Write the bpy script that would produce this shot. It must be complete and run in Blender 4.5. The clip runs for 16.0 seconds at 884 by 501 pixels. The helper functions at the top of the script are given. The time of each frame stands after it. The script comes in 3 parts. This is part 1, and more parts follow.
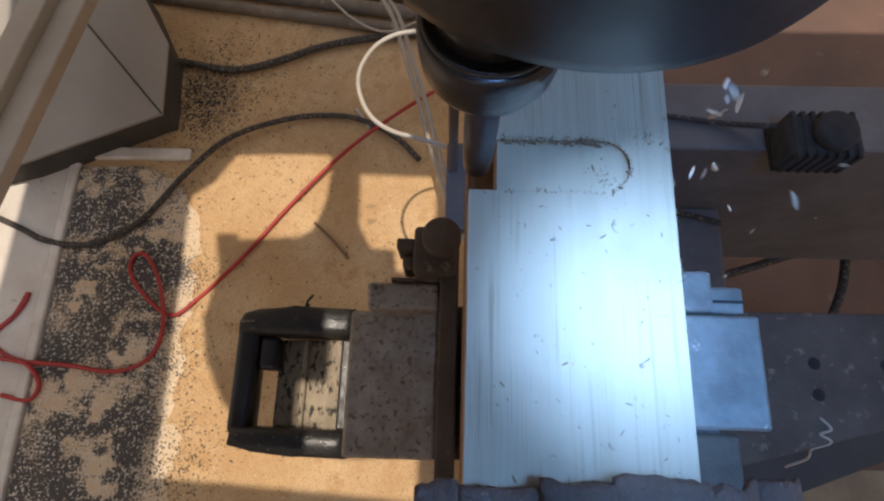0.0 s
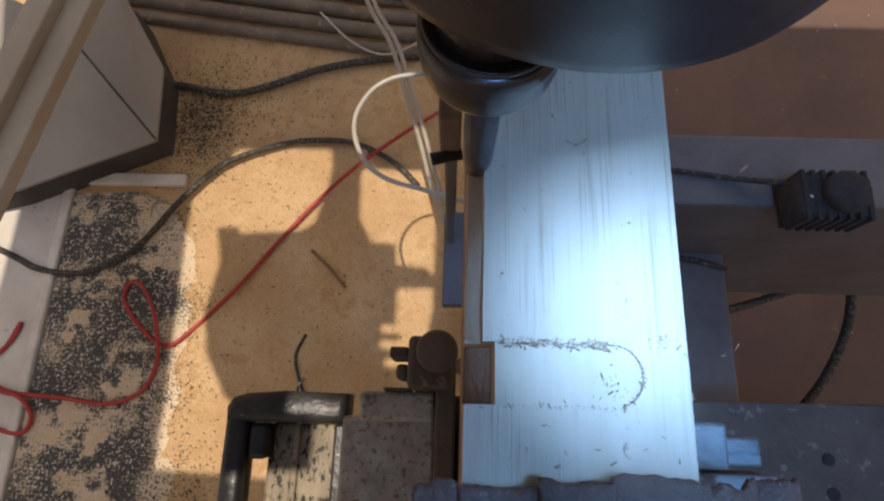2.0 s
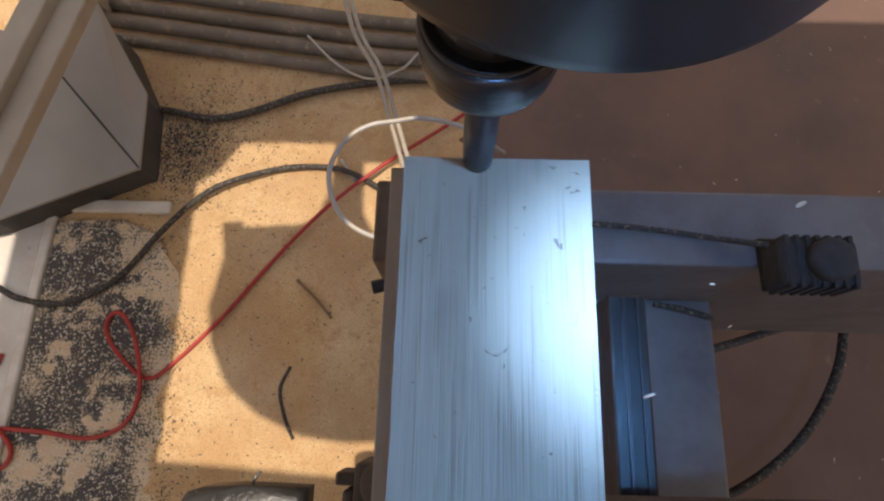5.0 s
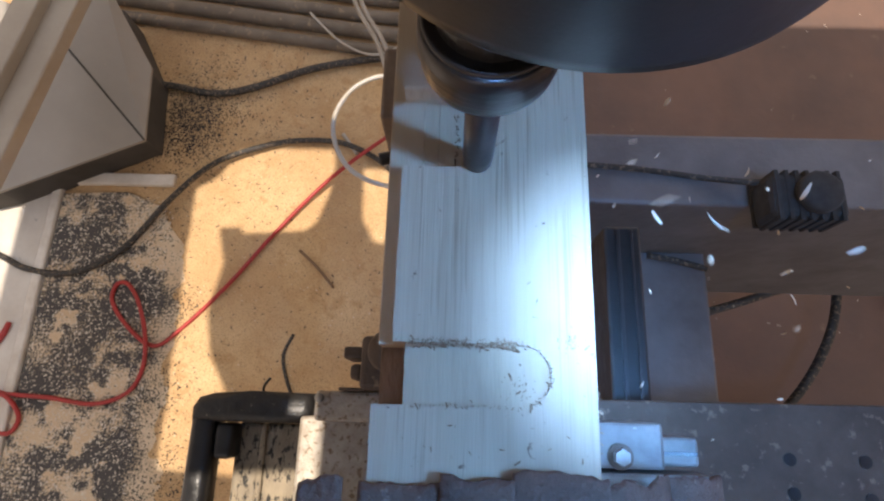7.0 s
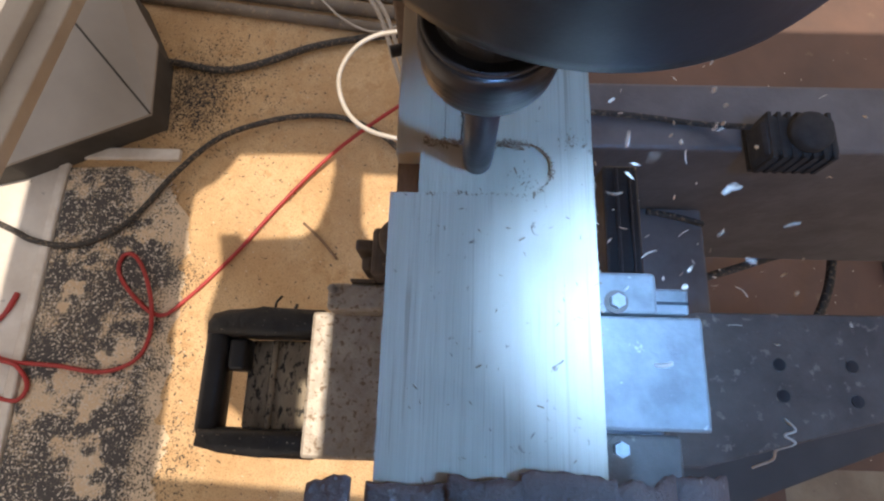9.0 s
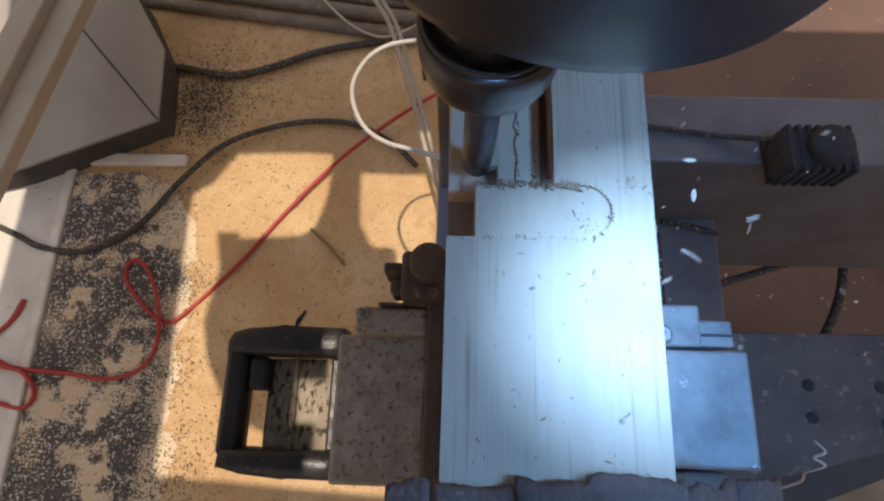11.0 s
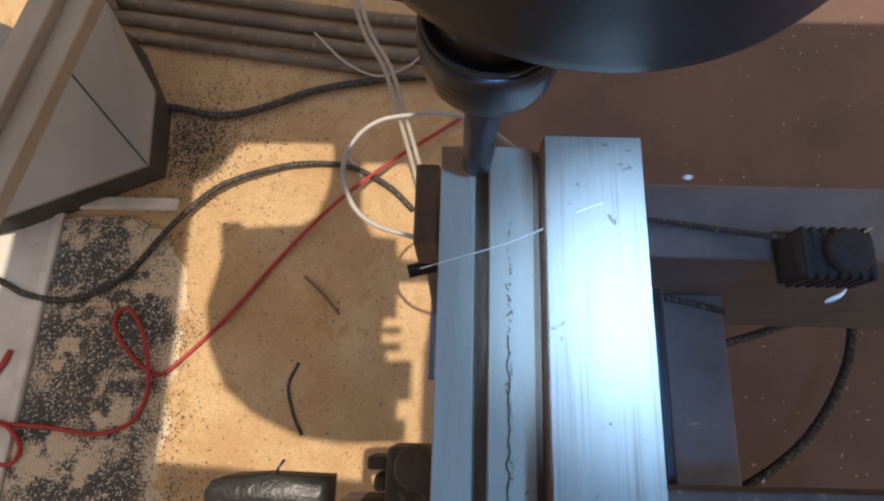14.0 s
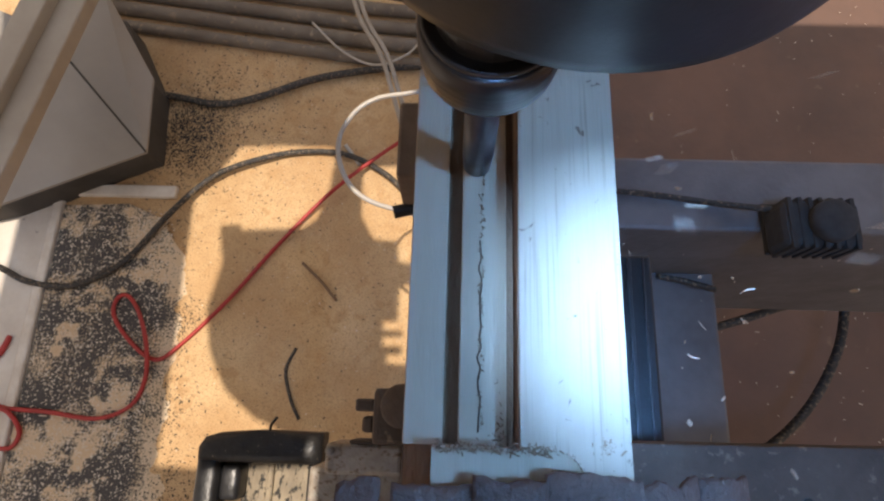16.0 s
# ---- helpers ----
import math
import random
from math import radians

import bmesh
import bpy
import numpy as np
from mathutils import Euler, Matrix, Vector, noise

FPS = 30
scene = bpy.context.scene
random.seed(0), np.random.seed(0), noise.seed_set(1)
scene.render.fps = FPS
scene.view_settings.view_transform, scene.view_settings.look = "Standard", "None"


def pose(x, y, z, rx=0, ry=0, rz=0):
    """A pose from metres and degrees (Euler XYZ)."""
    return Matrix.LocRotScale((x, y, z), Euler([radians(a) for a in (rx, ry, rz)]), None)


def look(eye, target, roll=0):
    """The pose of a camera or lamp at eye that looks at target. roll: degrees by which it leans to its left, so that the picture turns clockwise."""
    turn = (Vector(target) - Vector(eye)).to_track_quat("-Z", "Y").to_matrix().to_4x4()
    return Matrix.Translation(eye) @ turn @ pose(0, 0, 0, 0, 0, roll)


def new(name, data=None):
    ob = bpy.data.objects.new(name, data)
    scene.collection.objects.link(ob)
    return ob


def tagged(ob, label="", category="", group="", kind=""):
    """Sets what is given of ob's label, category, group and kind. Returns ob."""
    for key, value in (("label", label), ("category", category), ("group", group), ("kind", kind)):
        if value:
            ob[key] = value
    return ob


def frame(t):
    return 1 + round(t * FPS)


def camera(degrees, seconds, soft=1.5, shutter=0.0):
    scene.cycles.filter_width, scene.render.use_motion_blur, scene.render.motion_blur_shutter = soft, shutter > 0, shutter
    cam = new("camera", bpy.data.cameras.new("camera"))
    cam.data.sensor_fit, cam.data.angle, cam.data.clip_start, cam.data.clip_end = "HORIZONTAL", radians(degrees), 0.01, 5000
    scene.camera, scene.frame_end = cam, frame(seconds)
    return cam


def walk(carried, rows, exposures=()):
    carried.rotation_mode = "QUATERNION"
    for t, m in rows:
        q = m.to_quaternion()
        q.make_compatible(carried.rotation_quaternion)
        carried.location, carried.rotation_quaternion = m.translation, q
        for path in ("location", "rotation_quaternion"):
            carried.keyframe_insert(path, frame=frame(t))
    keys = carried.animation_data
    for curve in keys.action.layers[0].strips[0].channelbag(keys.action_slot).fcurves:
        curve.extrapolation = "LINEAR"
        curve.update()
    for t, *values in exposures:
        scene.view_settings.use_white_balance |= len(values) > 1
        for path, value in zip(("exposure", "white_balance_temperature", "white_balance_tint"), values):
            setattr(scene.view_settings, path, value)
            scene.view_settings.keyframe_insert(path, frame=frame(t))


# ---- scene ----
from mathutils.bvhtree import BVHTree

# ---- camera and its path ----
H = 1.6
cam = camera(77.5, 16.0, soft=2.2, shutter=0.1)
LOOK = pose(0, 0, 0, 0, 0, 4.646) @ pose(0, 0, 0, 16.212) @ pose(0, 0, 0, 0, 0, -3.003)
# seconds, then the carriage's travel across and along the machine, in camera heights
TRAVEL = [(0, 0, 0), (0.25, 0.0001, 0.0022), (0.5, .0002, .0079), (1, .0004, .0239), (1.5, .0003, .0397), (2, .0003, .0552),
          (2.5, .0004, .0702), (3, .0004, .0859), (3.5, .0002, .1019), (3.8, .0003, .1100), (4, .0014, .1121), (4.2, .0030, .1127), (4.8, .0180, .1129),
          (5.1, .0229, .1122), (5.4, .0233, .1060), (6.3, .0232, .0775), (6.5, .0228, .0712), (7, .0226, .0559), (7.5, .0217, .0404),
          (8, .0217, .0243), (8.5, .0219, .0085), (8.8, .0216, .0025), (9, .0210, .0012), (9.2, .0190, .0006), (9.8, .0085, .0002),
          (10.4, .0058, .0008), (10.7, .0056, .0050), (11.5, .0056, .0293), (12, .0060, .0442), (12.5, .0065, .0595), (13, .0068, .0742),
          (13.5, .0074, .0899), (14, .0078, .1056), (14.25, .0080, .1115), (14.5, .0083, .1126), (14.75, .0125, .1122), (15, .0150, .1100),
          (15.5, .0150, .0955), (16, .0152, .0801)]
# the clip's camera opens up while less of the lit timber fills its picture
EXPOSURES = [(0, 0.05), (3.5, 0.10), (4.2, 0.15), (6.3, 0.62), (7, 0.68), (8, 0.66), (9, 0.60), (11.3, 0.20), (12.5, 0.24), (14, 0.22), (15, 0.36), (16, 0.44)]
walk(cam, [(t, pose(x * H, y * H, H) @ LOOK) for t, x, y in TRAVEL], [(t, e + 0.10, 5800, 12) for t, e in EXPOSURES])

# ---- world, lamps, exposure ----
world = bpy.data.worlds.new("world")
scene.world = world
world.use_nodes = True
world.node_tree.nodes["Background"].inputs[0].default_value = (1.0, 0.94, 0.91, 1)
world.node_tree.nodes["Background"].inputs[1].default_value = 0.55


def lamp(name, kind, at, target, energy, color, size):
    d = bpy.data.lights.new(name, kind)
    d.energy, d.color = energy, color
    d.shadow_soft_size = size
    ob = new(name, d)
    ob.matrix_world = look(at, target)
    return ob


LAMP = (-0.30, 0.40, 9.8)
lamp("high_bay_lamp", "POINT", LAMP, (-0.3, 0.4, 0), 3700, (1.0, 0.82, 0.60), 0.05)


# ---- materials ----
def material(name, base, second=None, scale=8.0, rough=0.6, metal=0.0, bump=0.2, bump_scale=60.0, stretch=(1, 1, 1), detail=6.0,
             third=None, third_at=0.62, random_value=0.0, specks=None, grain=None, saw=None):
    m = bpy.data.materials.new(name)
    m.use_nodes = True
    nt = m.node_tree
    b = nt.nodes["Principled BSDF"]
    b.inputs["Roughness"].default_value, b.inputs["Metallic"].default_value = rough, metal
    tc = nt.nodes.new("ShaderNodeTexCoord")
    mp = nt.nodes.new("ShaderNodeMapping")
    mp.inputs["Scale"].default_value = stretch
    nt.links.new(tc.outputs["Object"], mp.inputs["Vector"])

    def noise_node(s, d=detail):
        n = nt.nodes.new("ShaderNodeTexNoise")
        n.inputs["Scale"].default_value, n.inputs["Detail"].default_value, n.inputs["Roughness"].default_value = s, d, 0.62
        nt.links.new(mp.outputs[0], n.inputs["Vector"])
        return n

    def mixed(fac, a, c):
        x = nt.nodes.new("ShaderNodeMix")
        x.data_type = "RGBA"
        nt.links.new(fac, x.inputs[0])
        for sock, v in ((x.inputs[6], a), (x.inputs[7], c)):
            if isinstance(v, tuple):
                sock.default_value = (*v, 1)
            else:
                nt.links.new(v, sock)
        return x.outputs[2]

    def ramp(src, lo, hi):
        r = nt.nodes.new("ShaderNodeMapRange")
        r.inputs[1].default_value, r.inputs[2].default_value = lo, hi
        nt.links.new(src, r.inputs[0])
        return r.outputs[0]

    col = base
    n1 = noise_node(scale)
    if second:
        col = mixed(ramp(n1.outputs["Fac"], 0.35, 0.65), base, second)
    if third:
        n3 = noise_node(scale * 4.3, 4.0)
        col = mixed(ramp(n3.outputs["Fac"], third_at, third_at + 0.08), col, third)
    if specks:
        free = nt.nodes.new("ShaderNodeTexNoise")
        free.inputs["Scale"].default_value, free.inputs["Detail"].default_value, free.inputs["Distortion"].default_value = 135, 3.0, 1.2
        nt.links.new(tc.outputs["Object"], free.inputs["Vector"])
        col = mixed(ramp(free.outputs["Fac"], 0.69, 0.745), col, specks)
        stain = nt.nodes.new("ShaderNodeTexNoise")
        stain.inputs["Scale"].default_value, stain.inputs["Detail"].default_value = 18, 2.0
        nt.links.new(tc.outputs["Object"], stain.inputs["Vector"])
        half = tuple(0.55 * a + 0.45 * c for a, c in zip(base, specks))
        col = mixed(ramp(stain.outputs["Fac"], 0.62, 0.85), col, half)
    saw_line = None
    if saw:
        # fine lines along the timber, in clusters
        def stretched(by, d):
            q = nt.nodes.new("ShaderNodeMapping")
            q.inputs["Scale"].default_value = by
            nt.links.new(tc.outputs["Object"], q.inputs["Vector"])
            n = nt.nodes.new("ShaderNodeTexNoise")
            n.inputs["Scale"].default_value, n.inputs["Detail"].default_value = 1.0, d
            nt.links.new(q.outputs[0], n.inputs["Vector"])
            return n.outputs["Fac"]

        mul = nt.nodes.new("ShaderNodeMath")
        mul.operation = "MULTIPLY"
        nt.links.new(ramp(stretched((620, 9, 200), 2.0), 0.54, 0.70), mul.inputs[0])
        nt.links.new(ramp(stretched((75, 16, 40), 2.0), 0.44, 0.60), mul.inputs[1])
        saw_line = mul.outputs[0]
        col = mixed(saw_line, col, saw)
    if grain:
        fleck = noise_node(260, 2.0)
        col = mixed(ramp(fleck.outputs["Fac"], 0.52, 0.70), col, grain)
        dark = noise_node(120, 3.0)
        col = mixed(ramp(dark.outputs["Fac"], 0.66, 0.74), col, tuple(0.35 * a for a in grain))
    if random_value:
        info = nt.nodes.new("ShaderNodeObjectInfo")
        hsv = nt.nodes.new("ShaderNodeHueSaturation")
        mr = nt.nodes.new("ShaderNodeMapRange")
        mr.inputs[3].default_value, mr.inputs[4].default_value = 1 - random_value, 1 + random_value
        nt.links.new(info.outputs["Random"], mr.inputs[0])
        nt.links.new(mr.outputs[0], hsv.inputs["Value"])
        if isinstance(col, tuple):
            hsv.inputs["Color"].default_value = (*col, 1)
        else:
            nt.links.new(col, hsv.inputs["Color"])
        col = hsv.outputs[0]
    if isinstance(col, tuple):
        b.inputs["Base Color"].default_value = (*col, 1)
    else:
        nt.links.new(col, b.inputs["Base Color"])
    nr = noise_node(scale * 2.1, 3.0)
    rr = nt.nodes.new("ShaderNodeMapRange")
    rr.inputs[3].default_value, rr.inputs[4].default_value = max(0.05, rough - 0.15), min(1, rough + 0.15)
    nt.links.new(nr.outputs["Fac"], rr.inputs[0])
    nt.links.new(rr.outputs[0], b.inputs["Roughness"])
    if bump:
        nb = noise_node(bump_scale, 3.0)
        bp = nt.nodes.new("ShaderNodeBump")
        bp.inputs["Strength"].default_value, bp.inputs["Distance"].default_value = bump, 0.004
        height = nb.outputs["Fac"]
        if saw_line:
            sub = nt.nodes.new("ShaderNodeMath")
            sub.operation = "SUBTRACT"
            nt.links.new(height, sub.inputs[0])
            nt.links.new(saw_line, sub.inputs[1])
            height = sub.outputs[0]
        nt.links.new(height, bp.inputs["Height"])
        nt.links.new(bp.outputs[0], b.inputs["Normal"])
    return m


def glow(name, color, strength):
    m = bpy.data.materials.new(name)
    m.use_nodes = True
    b = m.node_tree.nodes["Principled BSDF"]
    b.inputs["Base Color"].default_value = (0.8, 0.8, 0.8, 1)
    b.inputs["Emission Color"].default_value, b.inputs["Emission Strength"].default_value = (*color, 1), strength
    return m


SAWDUST = material("sawdust", (0.67, 0.47, 0.25), (0.52, 0.325, 0.15), 4, 0.95, bump=1.0, bump_scale=140, third=(0.55, 0.35, 0.165), third_at=0.54, grain=(0.36, 0.215, 0.10))
PALE = material("pale_floor", (0.70, 0.65, 0.57), (0.58, 0.52, 0.44), 7, 0.8, bump=0.4, bump_scale=60, third=(0.30, 0.27, 0.24), third_at=0.66)
# Near-black for rail and seam; on the cover's sides it paints their shade.
SHADE_BLACK = material("shade_black", (0.07, 0.062, 0.055), (0.05, 0.045, 0.04), 8, 0.7, bump=0.1)
FLOOR_DIM = material("floor_paint", (0.18, 0.105, 0.076), (0.125, 0.08, 0.063), 3, 0.75, bump=0.3, bump_scale=60, third=(0.22, 0.15, 0.10), third_at=0.66)
DRIFTS = [(-.90, .60, .11, .42), (-.86, .52, .07, .3), (-1.12, .41, .05, .30), (-1.03, .415, .04, .28), (-1.096, .296, .035, .42), (-.905, .165, .075, .45), (-1.14, 0.0, .06, .36),
          (-1.03, .01, .06, .30), (-.94, .02, .075, .36), (-.98, -.145, .06, .40), (-.91, -.23, .05, .35), (-1.165, .66, .055, .36), (-1.08, .73, .05, .30)]


def mat_material():
    m = bpy.data.materials.new("mat_rubber")
    m.use_nodes = True
    nt = m.node_tree
    b = nt.nodes["Principled BSDF"]
    b.inputs["Roughness"].default_value = 0.85
    tc = nt.nodes.new("ShaderNodeTexCoord")

    def node(kind, **values):
        n = nt.nodes.new(kind)
        for k, v in values.items():
            n.inputs[k].default_value = v
        return n

    def maths(op, a, c):
        n = nt.nodes.new("ShaderNodeMath")
        n.operation = op
        for sock, v in ((n.inputs[0], a), (n.inputs[1], c)):
            if isinstance(v, float):
                sock.default_value = v
            else:
                nt.links.new(v, sock)
        return n.outputs[0]

    big = node("ShaderNodeTexNoise", Scale=6.0, Detail=6.0)
    fine = node("ShaderNodeTexNoise", Scale=150.0, Detail=5.0, Roughness=0.75)
    tone = node("ShaderNodeTexNoise", Scale=22.0, Detail=5.0)
    for n in (big, fine, tone):
        nt.links.new(tc.outputs["Object"], n.inputs["Vector"])
    xyz = nt.nodes.new("ShaderNodeSeparateXYZ")
    nt.links.new(tc.outputs["Object"], xyz.inputs[0])
    rim = nt.nodes.new("ShaderNodeMapRange")
    nt.links.new(xyz.outputs[0], rim.inputs[0])
    rim.inputs[1].default_value, rim.inputs[2].default_value, rim.inputs[4].default_value = -0.86, -0.77, 0.42
    cover = maths("ADD", maths("ADD", maths("MULTIPLY", big.outputs["Fac"], 1.25), maths("MULTIPLY", fine.outputs["Fac"], 1.7)), rim.outputs[0])
    wander = maths("MULTIPLY", maths("SUBTRACT", tone.outputs["Fac"], 0.5), 0.30)
    # drifts of sawdust: centre, reach, depth
    for x, y, r, deep in DRIFTS:
        far = nt.nodes.new("ShaderNodeVectorMath")
        far.operation = "DISTANCE"
        nt.links.new(tc.outputs["Object"], far.inputs[0])
        far.inputs[1].default_value = (x, y, 0.0135)
        fall = node("ShaderNodeMapRange")
        fall.interpolation_type = "SMOOTHSTEP"
        nt.links.new(maths("ADD", far.outputs["Value"], wander), fall.inputs[0])
        fall.inputs[1].default_value, fall.inputs[2].default_value, fall.inputs[3].default_value, fall.inputs[4].default_value = 0.15 * r, 1.5 * r, deep, 0.0
        cover = maths("ADD", cover, fall.outputs[0])
    # the mat's raised mesh shows through thin dust
    mesh = node("ShaderNodeTexVoronoi", Scale=95.0, Randomness=0.25)
    nt.links.new(tc.outputs["Object"], mesh.inputs["Vector"])
    cover = maths("ADD", cover, maths("MULTIPLY", mesh.outputs["Distance"], 0.22))
    fac = maths("MULTIPLY", maths("SUBTRACT", cover, 1.68), 5.0)
    fac.node.use_clamp = True
    dust = nt.nodes.new("ShaderNodeMix")
    dust.data_type = "RGBA"
    nt.links.new(tone.outputs["Fac"], dust.inputs[0])
    dust.inputs[6].default_value, dust.inputs[7].default_value = (0.64, 0.45, 0.25, 1), (0.80, 0.68, 0.51, 1)
    mix = nt.nodes.new("ShaderNodeMix")
    mix.data_type = "RGBA"
    nt.links.new(fac, mix.inputs[0])
    mix.inputs[6].default_value = (0.085, 0.078, 0.073, 1)
    nt.links.new(dust.outputs[2], mix.inputs[7])
    nt.links.new(mix.outputs[2], b.inputs["Base Color"])
    bump = node("ShaderNodeBump", Strength=0.6, Distance=0.004)
    nt.links.new(cover, bump.inputs["Height"])
    nt.links.new(bump.outputs[0], b.inputs["Normal"])
    return m


MAT_RUBBER = mat_material()
STRIP = material("strip", (0.74, 0.69, 0.61), (0.58, 0.51, 0.42), 12, 0.6, bump=0.2)
WOOD = material("wood", (0.45, 0.365, 0.265), (0.405, 0.325, 0.23), 7, 0.62, bump=0.18, bump_scale=26, stretch=(9, 0.35, 4), third=(0.35, 0.275, 0.19), third_at=0.70, specks=(0.16, 0.115, 0.08), saw=(0.31, 0.24, 0.165))
WOOD_CUT = material("wood_cut", (0.46, 0.375, 0.27), (0.415, 0.335, 0.235), 10, 0.8, bump=0.15, bump_scale=40, stretch=(6, 0.8, 4))
# Brown wood; on the post's side, grooves and step it paints in shade.
SHADE_BROWN = material("shade_brown", (0.25, 0.155, 0.09), (0.18, 0.112, 0.068), 12, 0.8, bump=0.5, bump_scale=80, stretch=(3, 1, 3))
TORN = material("torn_fibre", (0.30, 0.215, 0.14), (0.19, 0.13, 0.08), 90, 0.95, bump=0.8, bump_scale=300)
CHIP = material("chip", (0.80, 0.71, 0.58), (0.68, 0.56, 0.42), 60, 0.8, bump=0.2, random_value=0.2)
BLACK = material("black_enamel", (0.012, 0.012, 0.013), (0.02, 0.02, 0.022), 20, 0.35, bump=0.25, bump_scale=70)
HOUSING = material("housing", (0.018, 0.018, 0.021), (0.012, 0.012, 0.014), 16, 0.42, bump=0.03, bump_scale=500)
STEEL = material("steel", (0.36, 0.35, 0.34), (0.22, 0.21, 0.20), 30, 0.5, metal=0.6, bump=0.25, bump_scale=110)
STEEL_DUSTY = material("dusty_steel", (0.115, 0.092, 0.074), (0.07, 0.055, 0.045), 16, 0.7, metal=0.15, bump=0.4, bump_scale=90, third=(0.21, 0.165, 0.125), third_at=0.60)
CAST = material("cast_iron", (0.135, 0.102, 0.08), (0.085, 0.066, 0.054), 18, 0.75, metal=0.15, bump=0.5, bump_scale=110, third=(0.24, 0.18, 0.12), third_at=0.64)
STEEL_DARK = material("dark_steel", (0.20, 0.19, 0.19), (0.14, 0.13, 0.13), 9, 0.55, metal=0.3, bump=0.3, bump_scale=70)
NUT = material("nut_steel", (0.075, 0.075, 0.08), (0.055, 0.055, 0.06), 20, 0.33, metal=0.85, bump=0.08, stretch=(1, 1, 6))
CARBIDE = material("carbide", (0.09, 0.09, 0.10), (0.06, 0.06, 0.07), 40, 0.35, metal=0.7, bump=0.1)
PANEL = material("grey_panel", (0.36, 0.33, 0.29), (0.31, 0.285, 0.25), 4, 0.55, bump=0.1, third=(0.44, 0.38, 0.30), third_at=0.7)
BEIGE = material("beige_frame", (0.42, 0.37, 0.30), (0.35, 0.30, 0.24), 6, 0.55, bump=0.15)
RUBBER = material("black_rubber", (0.03, 0.028, 0.026), (0.05, 0.045, 0.04), 30, 0.7, bump=0.3, third=(0.19, 0.145, 0.095), third_at=0.54)
RED = material("red_hose", (0.42, 0.035, 0.03), (0.32, 0.03, 0.025), 20, 0.5, bump=0.1)
PIPE = material("dusty_pipe", (0.21, 0.17, 0.125), (0.145, 0.115, 0.085), 9, 0.7, bump=0.3, third=(0.30, 0.23, 0.155), third_at=0.58)
STOP = material("stop_block", (0.25, 0.195, 0.15), (0.17, 0.13, 0.10), 30, 0.8, bump=0.4, bump_scale=140)
WHITE_TUBE = material("white_tube", (0.50, 0.455, 0.39), (0.40, 0.36, 0.30), 20, 0.45, bump=0.1)
GREY_TUBE = material("grey_tube", (0.42, 0.37, 0.30), (0.34, 0.29, 0.23), 20, 0.5, bump=0.1)
BRISTLE = material("skirt", (0.135, 0.09, 0.072), (0.08, 0.054, 0.045), 34, 0.8, bump=0.7, bump_scale=190, third=(0.24, 0.18, 0.15), third_at=0.64)
LED = glow("led", (0.32, 0.57, 0.96), 4900)
LED_FILL = glow("led_fill", (0.21, 0.49, 0.97), 220)
PAD = material("zinc", (0.22, 0.215, 0.205), (0.115, 0.112, 0.108), 26, 0.5, metal=0.1, bump=0.2, bump_scale=90, third=(0.40, 0.37, 0.32), third_at=0.66)
PLATE = material("worn_plate", (0.46, 0.42, 0.36), (0.30, 0.255, 0.20), 48, 0.55, metal=0.3, bump=0.4, bump_scale=110, third=(0.20, 0.145, 0.095), third_at=0.56)
DUSTED = material("dusted_enamel", (0.36, 0.30, 0.21), (0.20, 0.165, 0.12), 40, 0.85, bump=0.5, bump_scale=120, stretch=(1, 0.45, 1), third=(0.035, 0.033, 0.03), third_at=0.53)
DUST_BLACK = material("dust_streaked_enamel", (0.014, 0.014, 0.015), (0.03, 0.028, 0.026), 48, 0.4, bump=0.3, bump_scale=120, third=(0.50, 0.42, 0.30), third_at=0.66)
SOOT = material("dark_grit", (0.045, 0.042, 0.04), (0.03, 0.028, 0.027), 60, 0.9, bump=0.2)
PALE_CHIP = material("pale_chip", (0.80, 0.72, 0.60), (0.66, 0.55, 0.42), 60, 0.8, bump=0.2)
GREY_DUST = material("grey_dust", (0.30, 0.26, 0.20), (0.22, 0.18, 0.135), 8, 0.9, bump=0.6, bump_scale=110, third=(0.15, 0.12, 0.095), third_at=0.64)
CRACK = material("crack", (0.11, 0.075, 0.05), (0.07, 0.05, 0.035), 60, 0.9, bump=0.3)
WALL = material("hall_wall", (0.45, 0.40, 0.34), (0.40, 0.35, 0.29), 1.5, 0.8, bump=0.1)
IRON = material("gantry_paint", (0.10, 0.10, 0.105), (0.08, 0.08, 0.085), 5, 0.5, bump=0.1)


# ---- building tools ----
def part(name, bm, mat, parent=None, label="", smooth=False):
    me = bpy.data.meshes.new(name)
    bmesh.ops.recalc_face_normals(bm, faces=bm.faces[:])
    if smooth:
        for f in bm.faces:
            f.smooth = True
    bm.to_mesh(me)
    bm.free()
    me.materials.append(mat)
    ob = new(name, me)
    ob.parent = parent
    if label:
        tagged(ob, label)
    return ob


def thing(name, label, category, group="", at=(0, 0, 0), kind=""):
    ob = new(name)
    ob.empty_display_size = 0.05
    ob.matrix_world = pose(*at)
    return tagged(ob, label, category, group, kind)


def block(x0, x1, y0, y1, z0, z1, bevel=0.0, bm=None, segs=2):
    bm = bm or bmesh.new()
    r = bmesh.ops.create_cube(bm, size=1)
    bmesh.ops.scale(bm, vec=(x1 - x0, y1 - y0, z1 - z0), verts=r["verts"])
    bmesh.ops.translate(bm, vec=((x0 + x1) / 2, (y0 + y1) / 2, (z0 + z1) / 2), verts=r["verts"])
    if bevel:
        es = list({e for v in r["verts"] for e in v.link_edges})
        bmesh.ops.bevel(bm, geom=es, offset=bevel, segments=segs, affect="EDGES", profile=0.5)
    return bm


